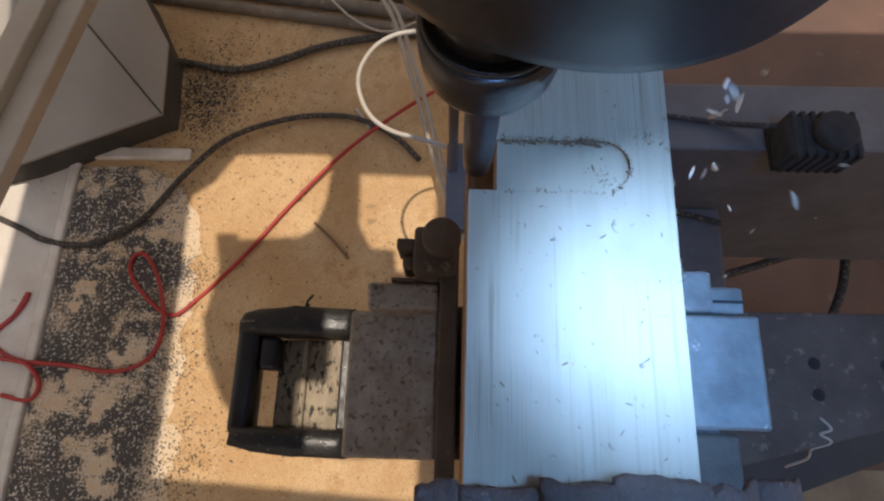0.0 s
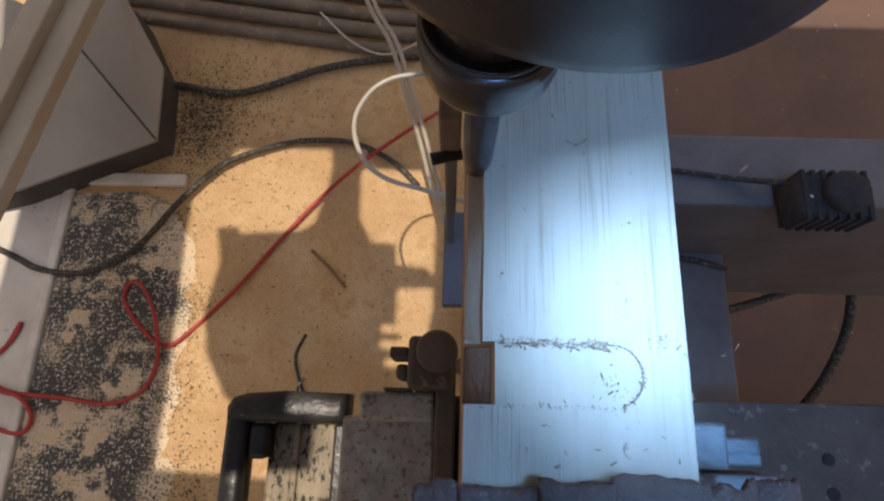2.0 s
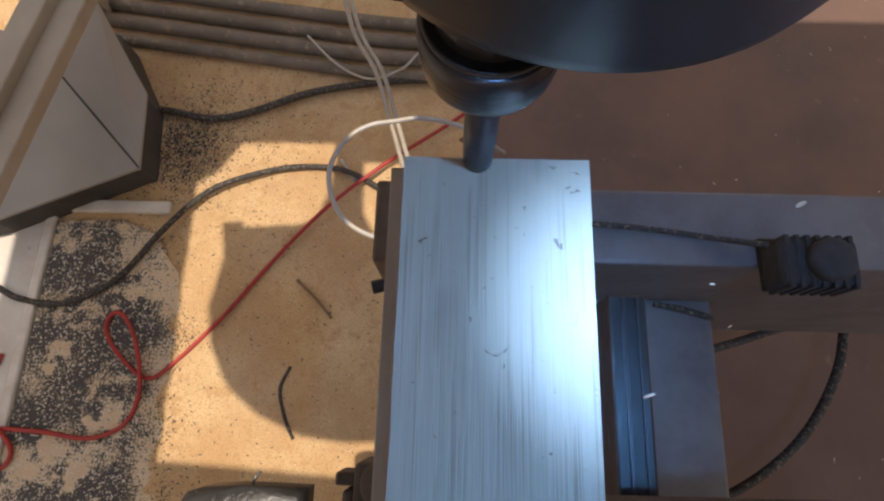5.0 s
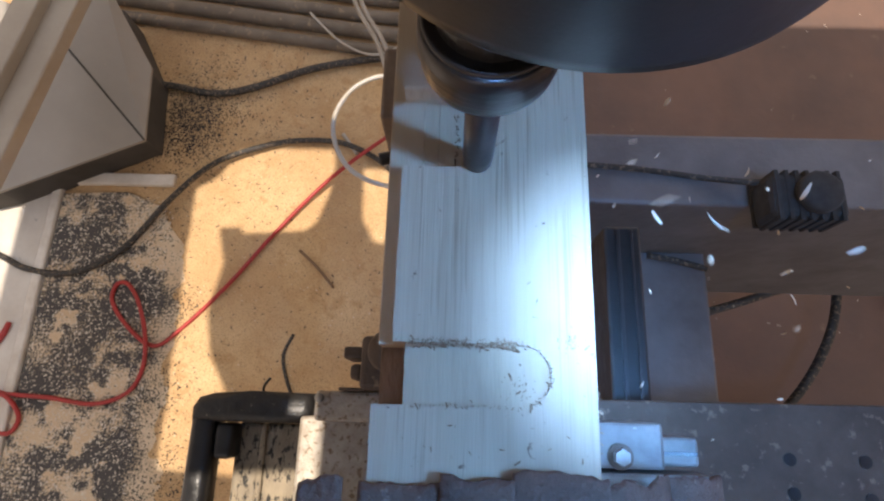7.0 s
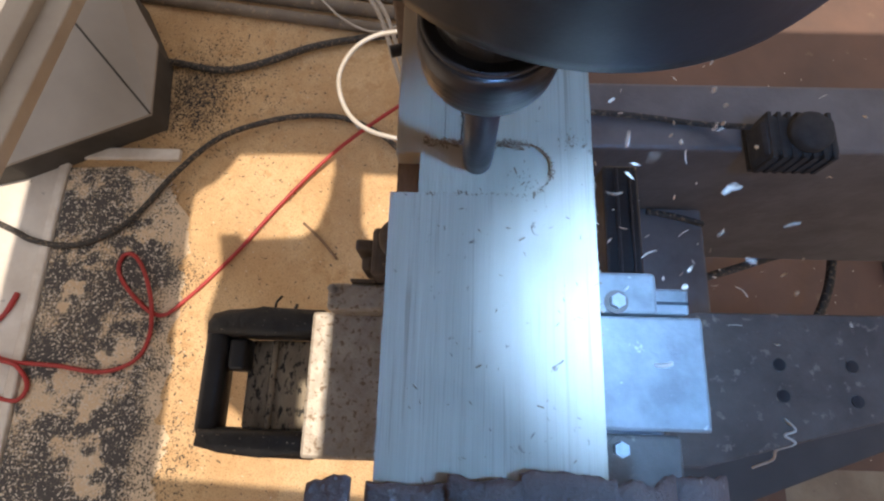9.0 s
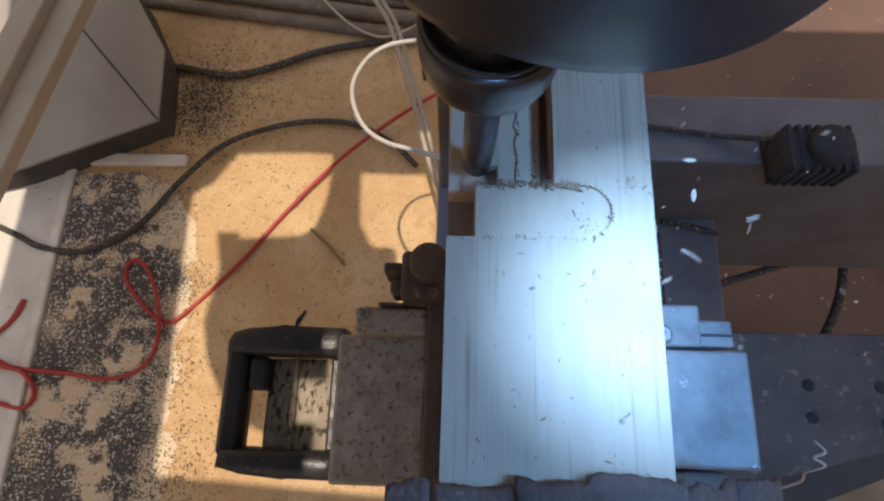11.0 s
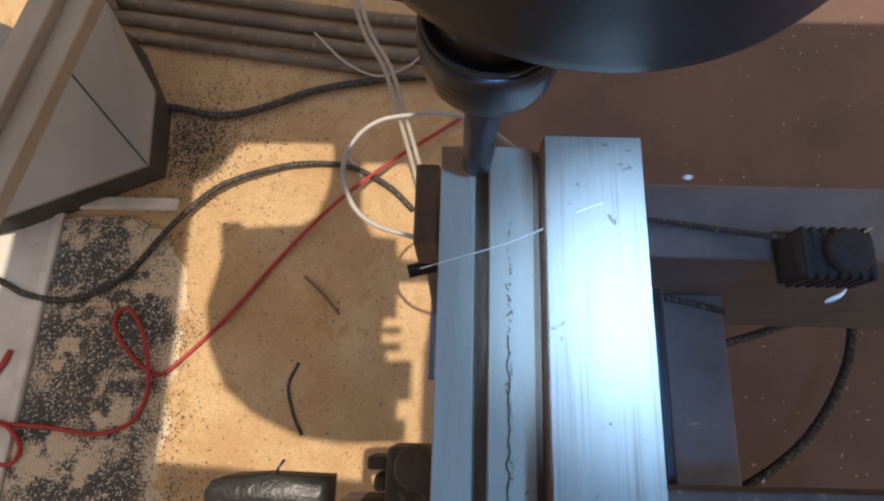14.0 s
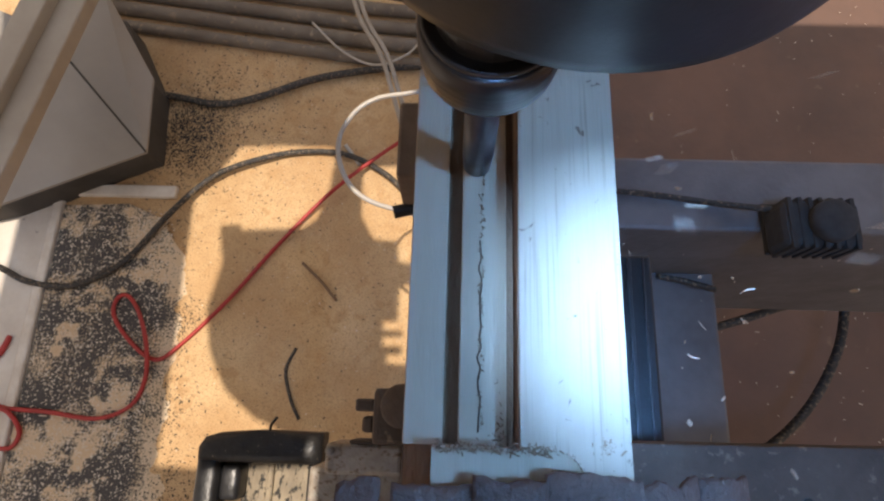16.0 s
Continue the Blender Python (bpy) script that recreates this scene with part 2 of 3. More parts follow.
def prism(points, z0, z1, bevel=0.0):
    """An upright solid over an outline."""
    bm = bmesh.new()
    lo = [bm.verts.new((x, y, z0)) for x, y in points]
    hi = [bm.verts.new((x, y, z1)) for x, y in points]
    n = len(points)
    bm.faces.new(lo[::-1])
    top = bm.faces.new(hi)
    for i in range(n):
        bm.faces.new((lo[i], lo[(i + 1) % n], hi[(i + 1) % n], hi[i]))
    if bevel:
        bmesh.ops.bevel(bm, geom=list(top.edges), offset=bevel, segments=2, affect="EDGES", profile=0.5)
    return bm


def lathe(profile, n=48, at=(0, 0, 0)):
    """A turned solid: (radius, z) from the bottom up, closed at both ends."""
    bm = bmesh.new()
    rings = [[bm.verts.new((at[0] + r * math.cos(a), at[1] + r * math.sin(a), at[2] + z)) for a in (2 * math.pi * k / n for k in range(n))]
             for r, z in profile]
    for a, b in zip(rings, rings[1:]):
        for k in range(n):
            bm.faces.new((a[k], a[(k + 1) % n], b[(k + 1) % n], b[k]))
    bm.faces.new(rings[0][::-1])
    bm.faces.new(rings[-1])
    return bm


def tube(points, r, n=8, steps=8):
    """A round hose along a smooth line through the points."""
    p = [Vector(q) for q in points]
    p = [2 * p[0] - p[1]] + p + [2 * p[-1] - p[-2]]
    line = []
    for i in range(1, len(p) - 2):
        for k in range(steps):
            u = k / steps
            a, b, c, d = p[i - 1:i + 3]
            line.append(0.5 * (2 * b + (c - a) * u + (2 * a - 5 * b + 4 * c - d) * u * u + (3 * b - a - 3 * c + d) * u ** 3))
    line.append(p[-2])
    bm = bmesh.new()
    rings = []
    for i, q in enumerate(line):
        d = (line[min(i + 1, len(line) - 1)] - line[max(i - 1, 0)]).normalized()
        s = d.cross(Vector((0, 0, 1)))
        s = s.normalized() if s.length > 1e-4 else Vector((1, 0, 0))
        w = s.cross(d)
        rings.append([bm.verts.new(q + r * (math.cos(a) * s + math.sin(a) * w)) for a in (2 * math.pi * k / n for k in range(n))])
    for a, b in zip(rings, rings[1:]):
        for k in range(n):
            bm.faces.new((a[k], a[(k + 1) % n], b[(k + 1) % n], b[k]))
    bm.faces.new(rings[0])
    bm.faces.new(rings[-1][::-1])
    return bm


def hose(name, points, r, mat, label, category, group=""):
    return tagged(part(name, tube(points, r), mat, smooth=True), label, category, group)


# ---- floor and hall ----
SURFACE = {}


def rough_sheet(x0, x1, y0, y1, nx, ny, height, scale, mounds=(), edge=None):
    bm = bmesh.new()
    grid = [[None] * (nx + 1) for _ in range(ny + 1)]
    for j in range(ny + 1):
        for i in range(nx + 1):
            x, y = x0 + (x1 - x0) * i / nx, y0 + (y1 - y0) * j / ny
            z = height * noise.fractal(Vector((x * scale, y * scale, 0.3)), 0.6, 2.0, 4)
            for mx, my, mr, mh in mounds:
                z += mh * math.exp(-((x - mx) ** 2 + (y - my) ** 2) / mr ** 2)
            if edge is not None:
                u = min(1.0, max(0.0, (x - edge + 0.03 * noise.fractal(Vector((x * 14, y * 14, 5.0)), 0.6, 2.0, 4)) / 0.06))
                v = min(1.0, max(0.0, (0.70 - y) / 0.08))
                z += 0.015 * u * u * (3 - 2 * u) * v * math.exp(-max(0.0, x - edge - 0.06) / 0.12)
            x += 0.10 * (i / nx) ** 8 * noise.fractal(Vector((y * 4, 2.0, 0.0)), 0.6, 2.0, 4)
            if i in (0, nx) or j in (0, ny):
                z = 0
            grid[j][i] = bm.verts.new((x, y, max(z, 0.0) + 0.003 if 0 < i < nx and 0 < j < ny else 0.0005))
    for j in range(ny):
        for i in range(nx):
            bm.faces.new((grid[j][i], grid[j][i + 1], grid[j + 1][i + 1], grid[j + 1][i]))
    return bm


def build_floor():
    tagged(part("floor", block(-6, 6, -6, 6, -0.2, 0), FLOOR_DIM), "reddish-brown painted workshop floor, dusty", "floor", kind="structure")
    bm = rough_sheet(-1.9, 0.06, -0.7, 2.4, 300, 380, 0.006, 7, [(-0.45, 0.3, 0.3, 0.012), (-0.5, 0.85, 0.25, 0.008)], -0.80)
    SURFACE["sawdust"] = BVHTree.FromBMesh(bm)
    s = part("sawdust_layer", bm, SAWDUST, smooth=True)
    tagged(s, "pale tan sawdust lying thick over the floor", "sawdust", kind="stuff")
    p = part("dust_patch", rough_sheet(0.93, 1.9, -1.2, -0.12, 60, 66, 0.008, 6), GREY_DUST, smooth=True)
    tagged(p, "grey-beige dust swept over the floor beside the bed", "dust", kind="stuff")
    for name, b in (("wall_north", (-6, 6, 6, 6.2)), ("wall_south", (-6, 6, -6.2, -6)), ("wall_east", (6, 6.2, -6.2, 6.2)), ("wall_west", (-6.2, -6, -6.2, 6.2))):
        tagged(part(name, block(*b, -0.2, 5), WALL), "plain grey-beige hall wall", "wall", kind="structure")


# ---- the milled post ----
TOP, LOW, DEEP, UNDER = 1.381, 1.370, 1.356, 1.290
X0, X1, X2, X3, X4, XR = 0.0055, 0.0125, 0.0212, 0.0275, 0.051, 0.0925
YN0, YN1, YE = 0.091, 0.115, 0.286


def build_post():
    post = thing("wooden_post", "pale glued softwood post clamped on the machine, half milled", "timber post")
    part("core", block(X0, XR, -0.9, YE, UNDER, DEEP), SHADE_BROWN, post, "side of the post, its shade painted brown")
    part("near_body", block(X0, XR, -0.9, YN0, DEEP, TOP), WOOD, post)
    part("mortise_bed", block(0.0175, 0.075, YN0, YN1, DEEP, TOP - 0.0020), WOOD_CUT, post, "shallow pale mortise bed with torn edges")
    part("notch_bed", block(X0, 0.0175, YN0, YN1, DEEP, DEEP + 0.002), SHADE_BROWN, post, "brown notch cut into the edge")
    arc = [(0.0635 + 0.0115 * math.cos(a), 0.103 + 0.012 * math.sin(a)) for a in (math.pi / 2 - math.pi * k / 14 for k in range(15))]
    part("notch_side", prism([(XR, YN0), (XR, YN1)] + arc, TOP - 0.0017, TOP), WOOD, post)
    part("mortise_side", block(0.0752, XR, YN0, YN1, DEEP, TOP - 0.0018), WOOD, post)
    part("outer_bed", block(X0, X2, YN1, YE, DEEP, LOW, 0.0006), WOOD_CUT, post)
    part("groove_bed", block(X2, X3, YN1, YE, DEEP, LOW - 0.007), SHADE_BROWN, post, "groove bed with its shade painted brown")
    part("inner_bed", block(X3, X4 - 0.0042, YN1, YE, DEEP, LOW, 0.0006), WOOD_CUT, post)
    # Brown strip and face colour in the shade at the step's foot.
    part("step_groove", block(X4 - 0.0040, X4 - 0.0008, YN1, YE, DEEP, LOW - 0.005), SHADE_BROWN, post, "sunk brown strip for the shade along the step")
    part("step_face", block(X4 - 0.0007, X4 - 0.0001, YN1, YE - 0.0005, DEEP, TOP - 0.0008), SHADE_BROWN, post, "cut face of the step, its shade painted brown")
    part("high_side", block(X4, XR, YN1, YE, DEEP, TOP), WOOD, post)
    # torn fibres round the mortise and along the inner bed
    rng = random.Random(4)

    def torn(spots, size=0.00019):
        bm = bmesh.new()
        for x, y, top in spots:
            s = size * math.exp(rng.gauss(0, 0.6))
            r = block(-s * 2.2, s * 2.2, -s * 0.5, s * 0.5, -0.0007, 0.0)
            bmesh.ops.transform(r, matrix=pose(x, y, top, rng.uniform(-25, 25), rng.uniform(-25, 25), rng.uniform(0, 180)), verts=r.verts[:])
            tmp = bpy.data.meshes.new("tmp")
            r.to_mesh(tmp)
            r.free()
            bm.from_mesh(tmp)
            bpy.data.meshes.remove(tmp)
        tagged(part("torn_edge", bm, TORN, post), "ragged brown torn fibres", kind="stuff")

    for y in (YN1, YN0):
        torn([(0.0185 + 0.046 * rng.random(), y + rng.gauss(0, 0.0005 if y == YN0 else 0.0009), TOP + 0.0002) for k in range(50 if y == YN0 else 240)], 0.00018 if y == YN0 else 0.00023)
    torn([(0.0635 + 0.0115 * math.cos(a) + rng.gauss(0, 0.0005), 0.103 + 0.012 * math.sin(a) + rng.gauss(0, 0.0005), TOP + 0.0002)
          for a in (rng.uniform(-1.5, 1.5) for k in range(60))], 0.00018)
    torn([(0.0362 + 0.0006 * math.sin(y * 310) + rng.gauss(0, 0.0003), y, LOW + 0.0006) for y in (rng.uniform(0.117, 0.25) for k in range(150))])
    torn([(0.0835 + rng.gauss(0, 0.0028), 0.1165 + rng.gauss(0, 0.003), TOP + 0.0002) for k in range(40)], 0.00017)
    torn([(0.062 + rng.gauss(0, 0.004), 0.098 + rng.gauss(0, 0.0035), TOP - 0.0012) for k in range(30)], 0.00017)
    torn([(XR + rng.gauss(0, 0.0004), rng.uniform(0.02, 0.105), TOP - 0.0003) for k in range(60)], 0.00028)
    torn([(rng.uniform(0.015, 0.09), rng.uniform(-0.04, 0.085), TOP + 0.0003) for k in range(70)], 0.00024)
    pts = [(0.0357 + 0.0011 * noise.noise(Vector((0, k * 0.9, 0))) + 0.0005 * rng.uniform(-1, 1), 0.120 + 0.0042 * k, LOW + 0.0001) for k in range(20)]
    part("crack", tube(pts, 0.00035, 6, 4), CRACK, post, "dark ragged crack along the milled bed")
    torn([(0.0440 + rng.gauss(0, 0.002), 0.117 + abs(rng.gauss(0, 0.008)), LOW + 0.0008) for k in range(50)])
    return post


# ---- console, clamps and beds ----
def bolt(parent, x, y, z, r=0.006, mat=STEEL):
    bm = bmesh.new()
    bmesh.ops.create_cone(bm, cap_ends=True, segments=6, radius1=r, radius2=r, depth=0.005, matrix=pose(x, y, z + 0.0025))
    b = part("bolt", bm, mat, parent, "hexagon bolt head")
    return b


def build_console():
    c = thing("clamp_console", "dusty grey steel clamping console across the machine", "machine console")
    part("bar", prism([(-0.02, -0.045), (0.27, -0.043), (0.60, 0.043), (0.60, 0.108), (-0.02, 0.102)], 1.0, 1.045, 0.002), STEEL_DUSTY, c, "long dusty steel bar with drilled holes")
    part("side_plate", block(-0.0885, -0.012, -0.0395, 0.0815, 1.06, 1.125, 0.003), PLATE, c, "bright worn steel block")
    part("side_foot", block(-0.085, -0.021, -0.035, 0.075, 1.0, 1.0595, 0.002), STEEL_DARK, c)
    part("pad_block", block(0.097, 0.1815, -0.006, 0.0592, 1.245, 1.273, 0.002), PAD, c, "bright steel pad")
    part("pad_stem", block(0.108, 0.165, -0.03, 0.055, 1.0455, 1.2445, 0.002), STEEL_DARK, c)
    part("jaw_block", block(0.097, 0.1565, 0.0610, 0.0862, 1.235, 1.2715, 0.002), PAD, c)
    step = part("jaw_step", block(0.157, 0.1795, 0.0625, 0.0788, 1.235, 1.262, 0.002), PAD, c)
    part("jaw_slot", block(0.158, 0.1785, 0.0685, 0.0705, 1.2615, 1.2625), BLACK, step, "dark slot in the jaw")
    part("lower_block", block(0.097, 0.168, -0.052, -0.0085, 1.235, 1.262, 0.002), STEEL_DUSTY, c)
    for x, y, z in ((0.1315, 0.0675, 1.2715), (0.1315, -0.0165, 1.262)):
        w = part("washer", lathe([(0.0072, 0), (0.0072, 0.0012)], 20, (x, y, z)), STEEL_DUSTY, c)
        bolt(w, x, y, z + 0.0012, 0.0046)
    for x, y in ((0.355, 0.055), (0.355, 0.025), (0.425, 0.055), (0.425, 0.022), (0.52, 0.05)):
        part("hole", lathe([(0.006, 0), (0.006, 0.0015)], 16, (x, y, 1.0445)), BLACK, c, "dark drilled hole")
    part("lower_rail", prism([(0.20, -0.16), (0.36, -0.098), (0.62, -0.004), (0.62, 0.07), (0.20, 0.0)], 0.84, 0.90, 0.003), SHADE_BLACK, c, "grimy black rail under the bar")
    part("strut", block(0.215, 0.30, -0.04, 0.04, 0.601, 0.84, 0.003), STEEL_DARK, c)
    # support under the post
    part("pedestal", block(0.012, 0.086, -0.04, 0.098, 1.046, 1.288, 0.003), STEEL_DARK, c, "dark steel pedestal under the post")
    part("jaw_plate", block(-0.011, 0.004, -0.25, 0.137, 1.05, 1.17, 0.002), CAST, c, "upright jaw plate")
    return c


def build_bracket():
    b = thing("bracket_frame", "black enamelled handle frame dusted with sawdust", "machine handle")
    z0, z1 = 0.972, 1.012
    part("bar_far", prism([(-0.236, 0.073), (-0.108, 0.074), (-0.108, 0.105), (-0.175, 0.106), (-0.215, 0.103), (-0.231, 0.098), (-0.237, 0.088)], z0, z1, 0.009), DUST_BLACK, b, smooth=True)
    part("bar_near", prism([(-0.234, -0.042), (-0.205, -0.047), (-0.160, -0.051), (-0.108, -0.052), (-0.108, -0.025), (-0.232, -0.022)], z0, z1, 0.009), DUST_BLACK, b, smooth=True)
    part("bar_side", block(-0.2365, -0.211, -0.032, 0.086, z0 + 0.002, z1 - 0.004, 0.008, segs=3), BLACK, b, smooth=True)
    tray = part("tray", block(-0.166, -0.109, -0.0245, 0.0725, 0.962, 0.982, 0.003), DUSTED, b, "dark tray strewn with pale dust")
    part("tray_lip", tube([(-0.164, -0.024, 0.984), (-0.164, 0.025, 0.984), (-0.164, 0.072, 0.984)], 0.0035, 10), DUSTED, tray, "rounded lip of the tray", True)
    part("ledge", block(-0.196, -0.1665, -0.0245, 0.0725, 0.962, 0.980, 0.004), DUSTED, b, "dusty grey ledge beside the tray")
    part("bar_inner", block(-0.124, -0.1085, -0.0245, 0.0735, 0.9825, 0.990, 0.003), DUST_BLACK, b)
    part("knob", block(-0.2115, -0.190, 0.036, 0.0725, z0, z1 - 0.008, 0.006, segs=3), BLACK, b, "black rounded latch", True)
    part("wire_end", tube([(-0.165, 0.104, 1.0), (-0.163, 0.112, 1.004), (-0.158, 0.120, 1.002)], 0.0015, 6), BLACK, b, "short bent wire end")
    b.location.z, b.scale = 0.008, (0.97, 0.97, 1.0)
    return b


def build_clamp():
    c = thing("side_clamp", "dark cast clamp with stepped jaw against the post", "clamp")
    arm = part("arm", block(-0.0710, -0.012, 0.0785, 0.1015, 1.10, 1.152, 0.003), PLATE, c)
    body = part("body", block(-0.0326, 0.0017, 0.1022, 0.1425, 1.12, 1.180, 0.004), CAST, c)
    part("tooth", block(-0.0475, -0.0328, 0.1254, 0.1348, 1.135, 1.170, 0.002), CAST, body)
    part("tooth", block(-0.0425, -0.0328, 0.1100, 0.1220, 1.13, 1.165, 0.003), CAST, body)
    part("boss", lathe([(0.0135, 0), (0.0155, 0.003), (0.0155, 0.012), (0.013, 0.016)], 28, (-0.0103, 0.1300, 1.1802)), CAST, body, "round cast boss", True)
    part("rib", block(-0.0520, -0.031, 0.1017, 0.1042, 1.12, 1.158, 0.001), CAST, body)
    part("screw_end", lathe([(0.0035, 0), (0.0035, 0.004)], 12, (-0.067, 0.096, 1.1522)), STEEL, arm, "bright screw end", True)
    part("leg", block(-0.030, -0.013, 0.086, 0.118, 1.0, 1.0995, 0.002), CAST, c)
    s = thing("stop_block", "grimy brown stop block beside the post", "stop block")
    part("block", block(-0.0115, 0.003, 0.26, 0.31, 1.24, 1.30, 0.002), STOP, s)
    part("screw", tube([(-0.0175, 0.2555, 1.25), (-0.006, 0.2585, 1.25), (0.004, 0.2605, 1.25)], 0.0046, 10), BLACK, s, "black screw", True)
    part("leg", block(-0.009, 0.001, 0.27, 0.30, 1.0, 1.239, 0.002), STEEL_DARK, s)
    part("foot", block(-0.012, 0.030, 0.20, 0.31, 0.98, 0.999, 0.002), STEEL_DARK, s)
    part("spine", block(0.012, 0.040, 0.10, 0.31, 0.96, 0.979, 0.002), STEEL_DARK, s)


def build_beds():
    m = thing("machine_bed", "dark grey steel bed beams of the milling machine", "machine bed")
    part("long_beam", block(0.10, 0.505, -0.9, 0.50, 0.10, 0.60, 0.006), STEEL_DARK, m)
    part("cross_beam", block(0.10, 1.6, 0.385, 0.498, 0.275, 0.85, 0.006), STEEL_DARK, m)
    part("leg", block(1.3, 1.5, 0.39, 0.49, 0.0, 0.275, 0.006), STEEL_DARK, m)
    part("plinth", block(0.14, 0.46, -0.85, 0.45, 0.0, 0.10, 0.004), STEEL_DARK, m)
    rail = part("rail", block(0.231, 0.279, 0.045, 0.329, 0.601, 0.91, 0.004), BLACK, m, "glossy black guide rail")
    part("rail_slot", block(0.246, 0.251, 0.050, 0.325, 0.9102, 0.913, 0.001), NUT, rail, "polished rail strip")
    part("rail_slot", block(0.265, 0.268, 0.050, 0.325, 0.9102, 0.913, 0.001), NUT, rail, "polished rail strip")
    mo = thing("drive_motor", "black ribbed drive motor on the cross beam", "motor")
    part("mount", block(0.458, 0.552, 0.350, 0.425, 0.8505, 0.858, 0.002), SOOT, mo)
    case = part("case", block(0.455, 0.555, 0.345, 0.41, 0.859, 0.915, 0.010), SOOT, mo)
    part("cap", lathe([(0.024, 0), (0.028, 0.004), (0.028, 0.016), (0.024, 0.02)], 24, (0.51, 0.377, 0.915)), SOOT, case, smooth=True)
    for k in range(7):
        part("fin", block(0.460 + 0.0135 * k, 0.466 + 0.0135 * k, 0.3425, 0.4125, 0.864, 0.9165, 0.001), SOOT, case)
    hose("pale_strand", [(.352, .004, 1.0465), (.361, -.006, 1.0465), (.350, -.011, 1.0465), (.360, -.018, 1.045), (.347, -.025, 1.035), (.353, -.035, 1.015), (.345, -.045, 0.99)], 0.0013, WHITE_TUBE,
         "crinkled pale strand caught on the steel bar", "strand")
    hose("dark_stick", [(.398, .378, .607), (.45, .368, .608), (.502, .355, .607)], 0.006, RUBBER, "dark stick lying on the bed beam", "stick")
    hose("cable", [(0.14, 0.445, 0.856), (0.28, 0.438, 0.857), (0.40, 0.424, 0.857), (0.47, 0.405, 0.885)], 0.0045, RUBBER, "thin black cable along the cross beam", "cable")
    hose("air_hose", [(1.06, 0.58, 0.55), (1.005, 0.50, 0.28), (1.0, 0.47, 0.25), (0.955, 0.306, 0.25), (0.85, 0.149, 0.25), (0.70, 0.035, 0.25), (0.55, -0.06, 0.14)], 0.011, RUBBER,
         "black rubber hose hanging beside the bed", "hose")
    hose("rod", [(0.48, 0.29, 0.24), (0.69, 0.35, 0.25), (0.84, 0.40, 0.25), (0.985, 0.44, 0.25)], 0.010, RUBBER, "dark bent rod under the bed", "rod")


def build_floor_things():
    z = 0.022
    hose("black_cable", [(-1.75, 0.66, z), (-1.353, .505, z), (-1.238, .457, z), (-1.101, .449, z), (-.964, .525, z), (-.838, .688, z + .01), (-.717, .811, z + .01),
                         (-.548, .878, z + .01), (-.407, .901, z), (-.299, .884, z), (-.190, .824, z), (-.117, .755, 0.012)], 0.0092, RUBBER,
         "thick black cable crusted with sawdust on the floor", "cable")
    hose("red_hose", [(.15, 1.17, z), (-.021, 1.038, z), (-.194, .90, z + .02), (-.36, .755, z + .015), (-.514, .58, z), (-.629, .424, z), (-.755, .283, z), (-.821, .241, z),
                      (-.904, .294, z), (-.962, .365, z), (-.96, .415, z), (-.928, .42, z), (-.881, .367, z + .01), (-.838, .272, z + .02), (-.838, .179, z), (-.869, .11, z),
                      (-.957, .076, z), (-1.086, .089, z), (-1.249, .103, z), (-1.33, .16, z), (-1.28, .225, z), (-1.254, .295, z), (-1.27, .24, z), (-1.36, .12, z),
                      (-1.247, .099, z + .01), (-1.196, .085, z + .01), (-1.16, .035, z), (-1.181, -.009, z), (-1.26, .002, z)], 0.0063, RED,
         "red air hose looped loosely over the dusty floor", "hose")
    hose("dark_cable", [(-1.25, 1.25, z), (-1.0, 1.113, z), (-.885, 1.084, z), (-.752, 1.062, z), (-.627, 1.09, z), (-.467, 1.156, z), (-.321, 1.191, z), (-.137, 1.216, z), (.1, 1.22, z)],
         0.012, RUBBER, "dark cable lying across the sawdust", "cable")
    hose("white_tube", [(.13, .67, .607), (.05, .662, .72), (-.02, .652, .77), (-.07, .646, .77), (-.115, .636, .77), (-.15, .61, .77), (-.172, .565, .77), (-.17, .52, .77), (-.148, .475, .77),
                        (-.11, .447, .77), (-.05, .43, .77), (.03, .42, .73), (.13, .41, .607)], 0.0042, WHITE_TUBE, "white plastic air tube looping beside the machine bed", "tube")
    for dx in (0, 0.018):
        hose("grey_tube", [(-.33 + dx, 1.42, .30), (-.262 + dx, 1.19, .30), (-.192 + dx, 1.06, .30), (-.145 + dx, .917, .30), (-.10 + dx, .771, .30), (-.05 + dx, .60, .29), (.03 + dx, .40, .28)],
             0.0065, GREY_TUBE, "thin grey tube strung past the machine", "tube", "paired grey tubes")
    for k, (y, r) in enumerate(((1.40, .022), (1.335, .024), (1.27, .02), (1.47, .022))):
        hose("floor_pipe", [(-1.2, y + .10, r), (-.48, y + .0, r), (-.14, y - .04, r), (.3, y - .05, r)], r, PIPE, "dusty brown-grey pipe lying on the floor", "pipe", "pipes along the floor")
    hose("thin_wire", [(-.47, 1.36, .05), (-.36, 1.25, .05), (-.25, 1.20, .05), (-.15, 1.24, .05), (-.1, 1.3, .05)], 0.004, WHITE_TUBE, "thin looped wire over the pipes", "wire")
    hose("wood_curl", [(-.421, .286, .016), (-.443, .222, .018), (-.422, .146, .018), (-.393, .091, .016)], 0.0047, RUBBER, "dark curled offcut on the sawdust", "offcut")
    hose("thin_stick", [(-.429, .538, .014), (-.37, .485, .016), (-.318, .427, .014)], 0.004, SHADE_BROWN, "thin brown stick on the sawdust", "stick")
    hose("thin_stick", [(-.33, .93, .012), (-.28, .86, .014)], 0.006, WHITE_TUBE, "pale wooden sliver on the sawdust", "stick")
    # mat with pale strips
    m = thing("floor_mat", "black ribbed rubber mat half buried in sawdust", "mat")
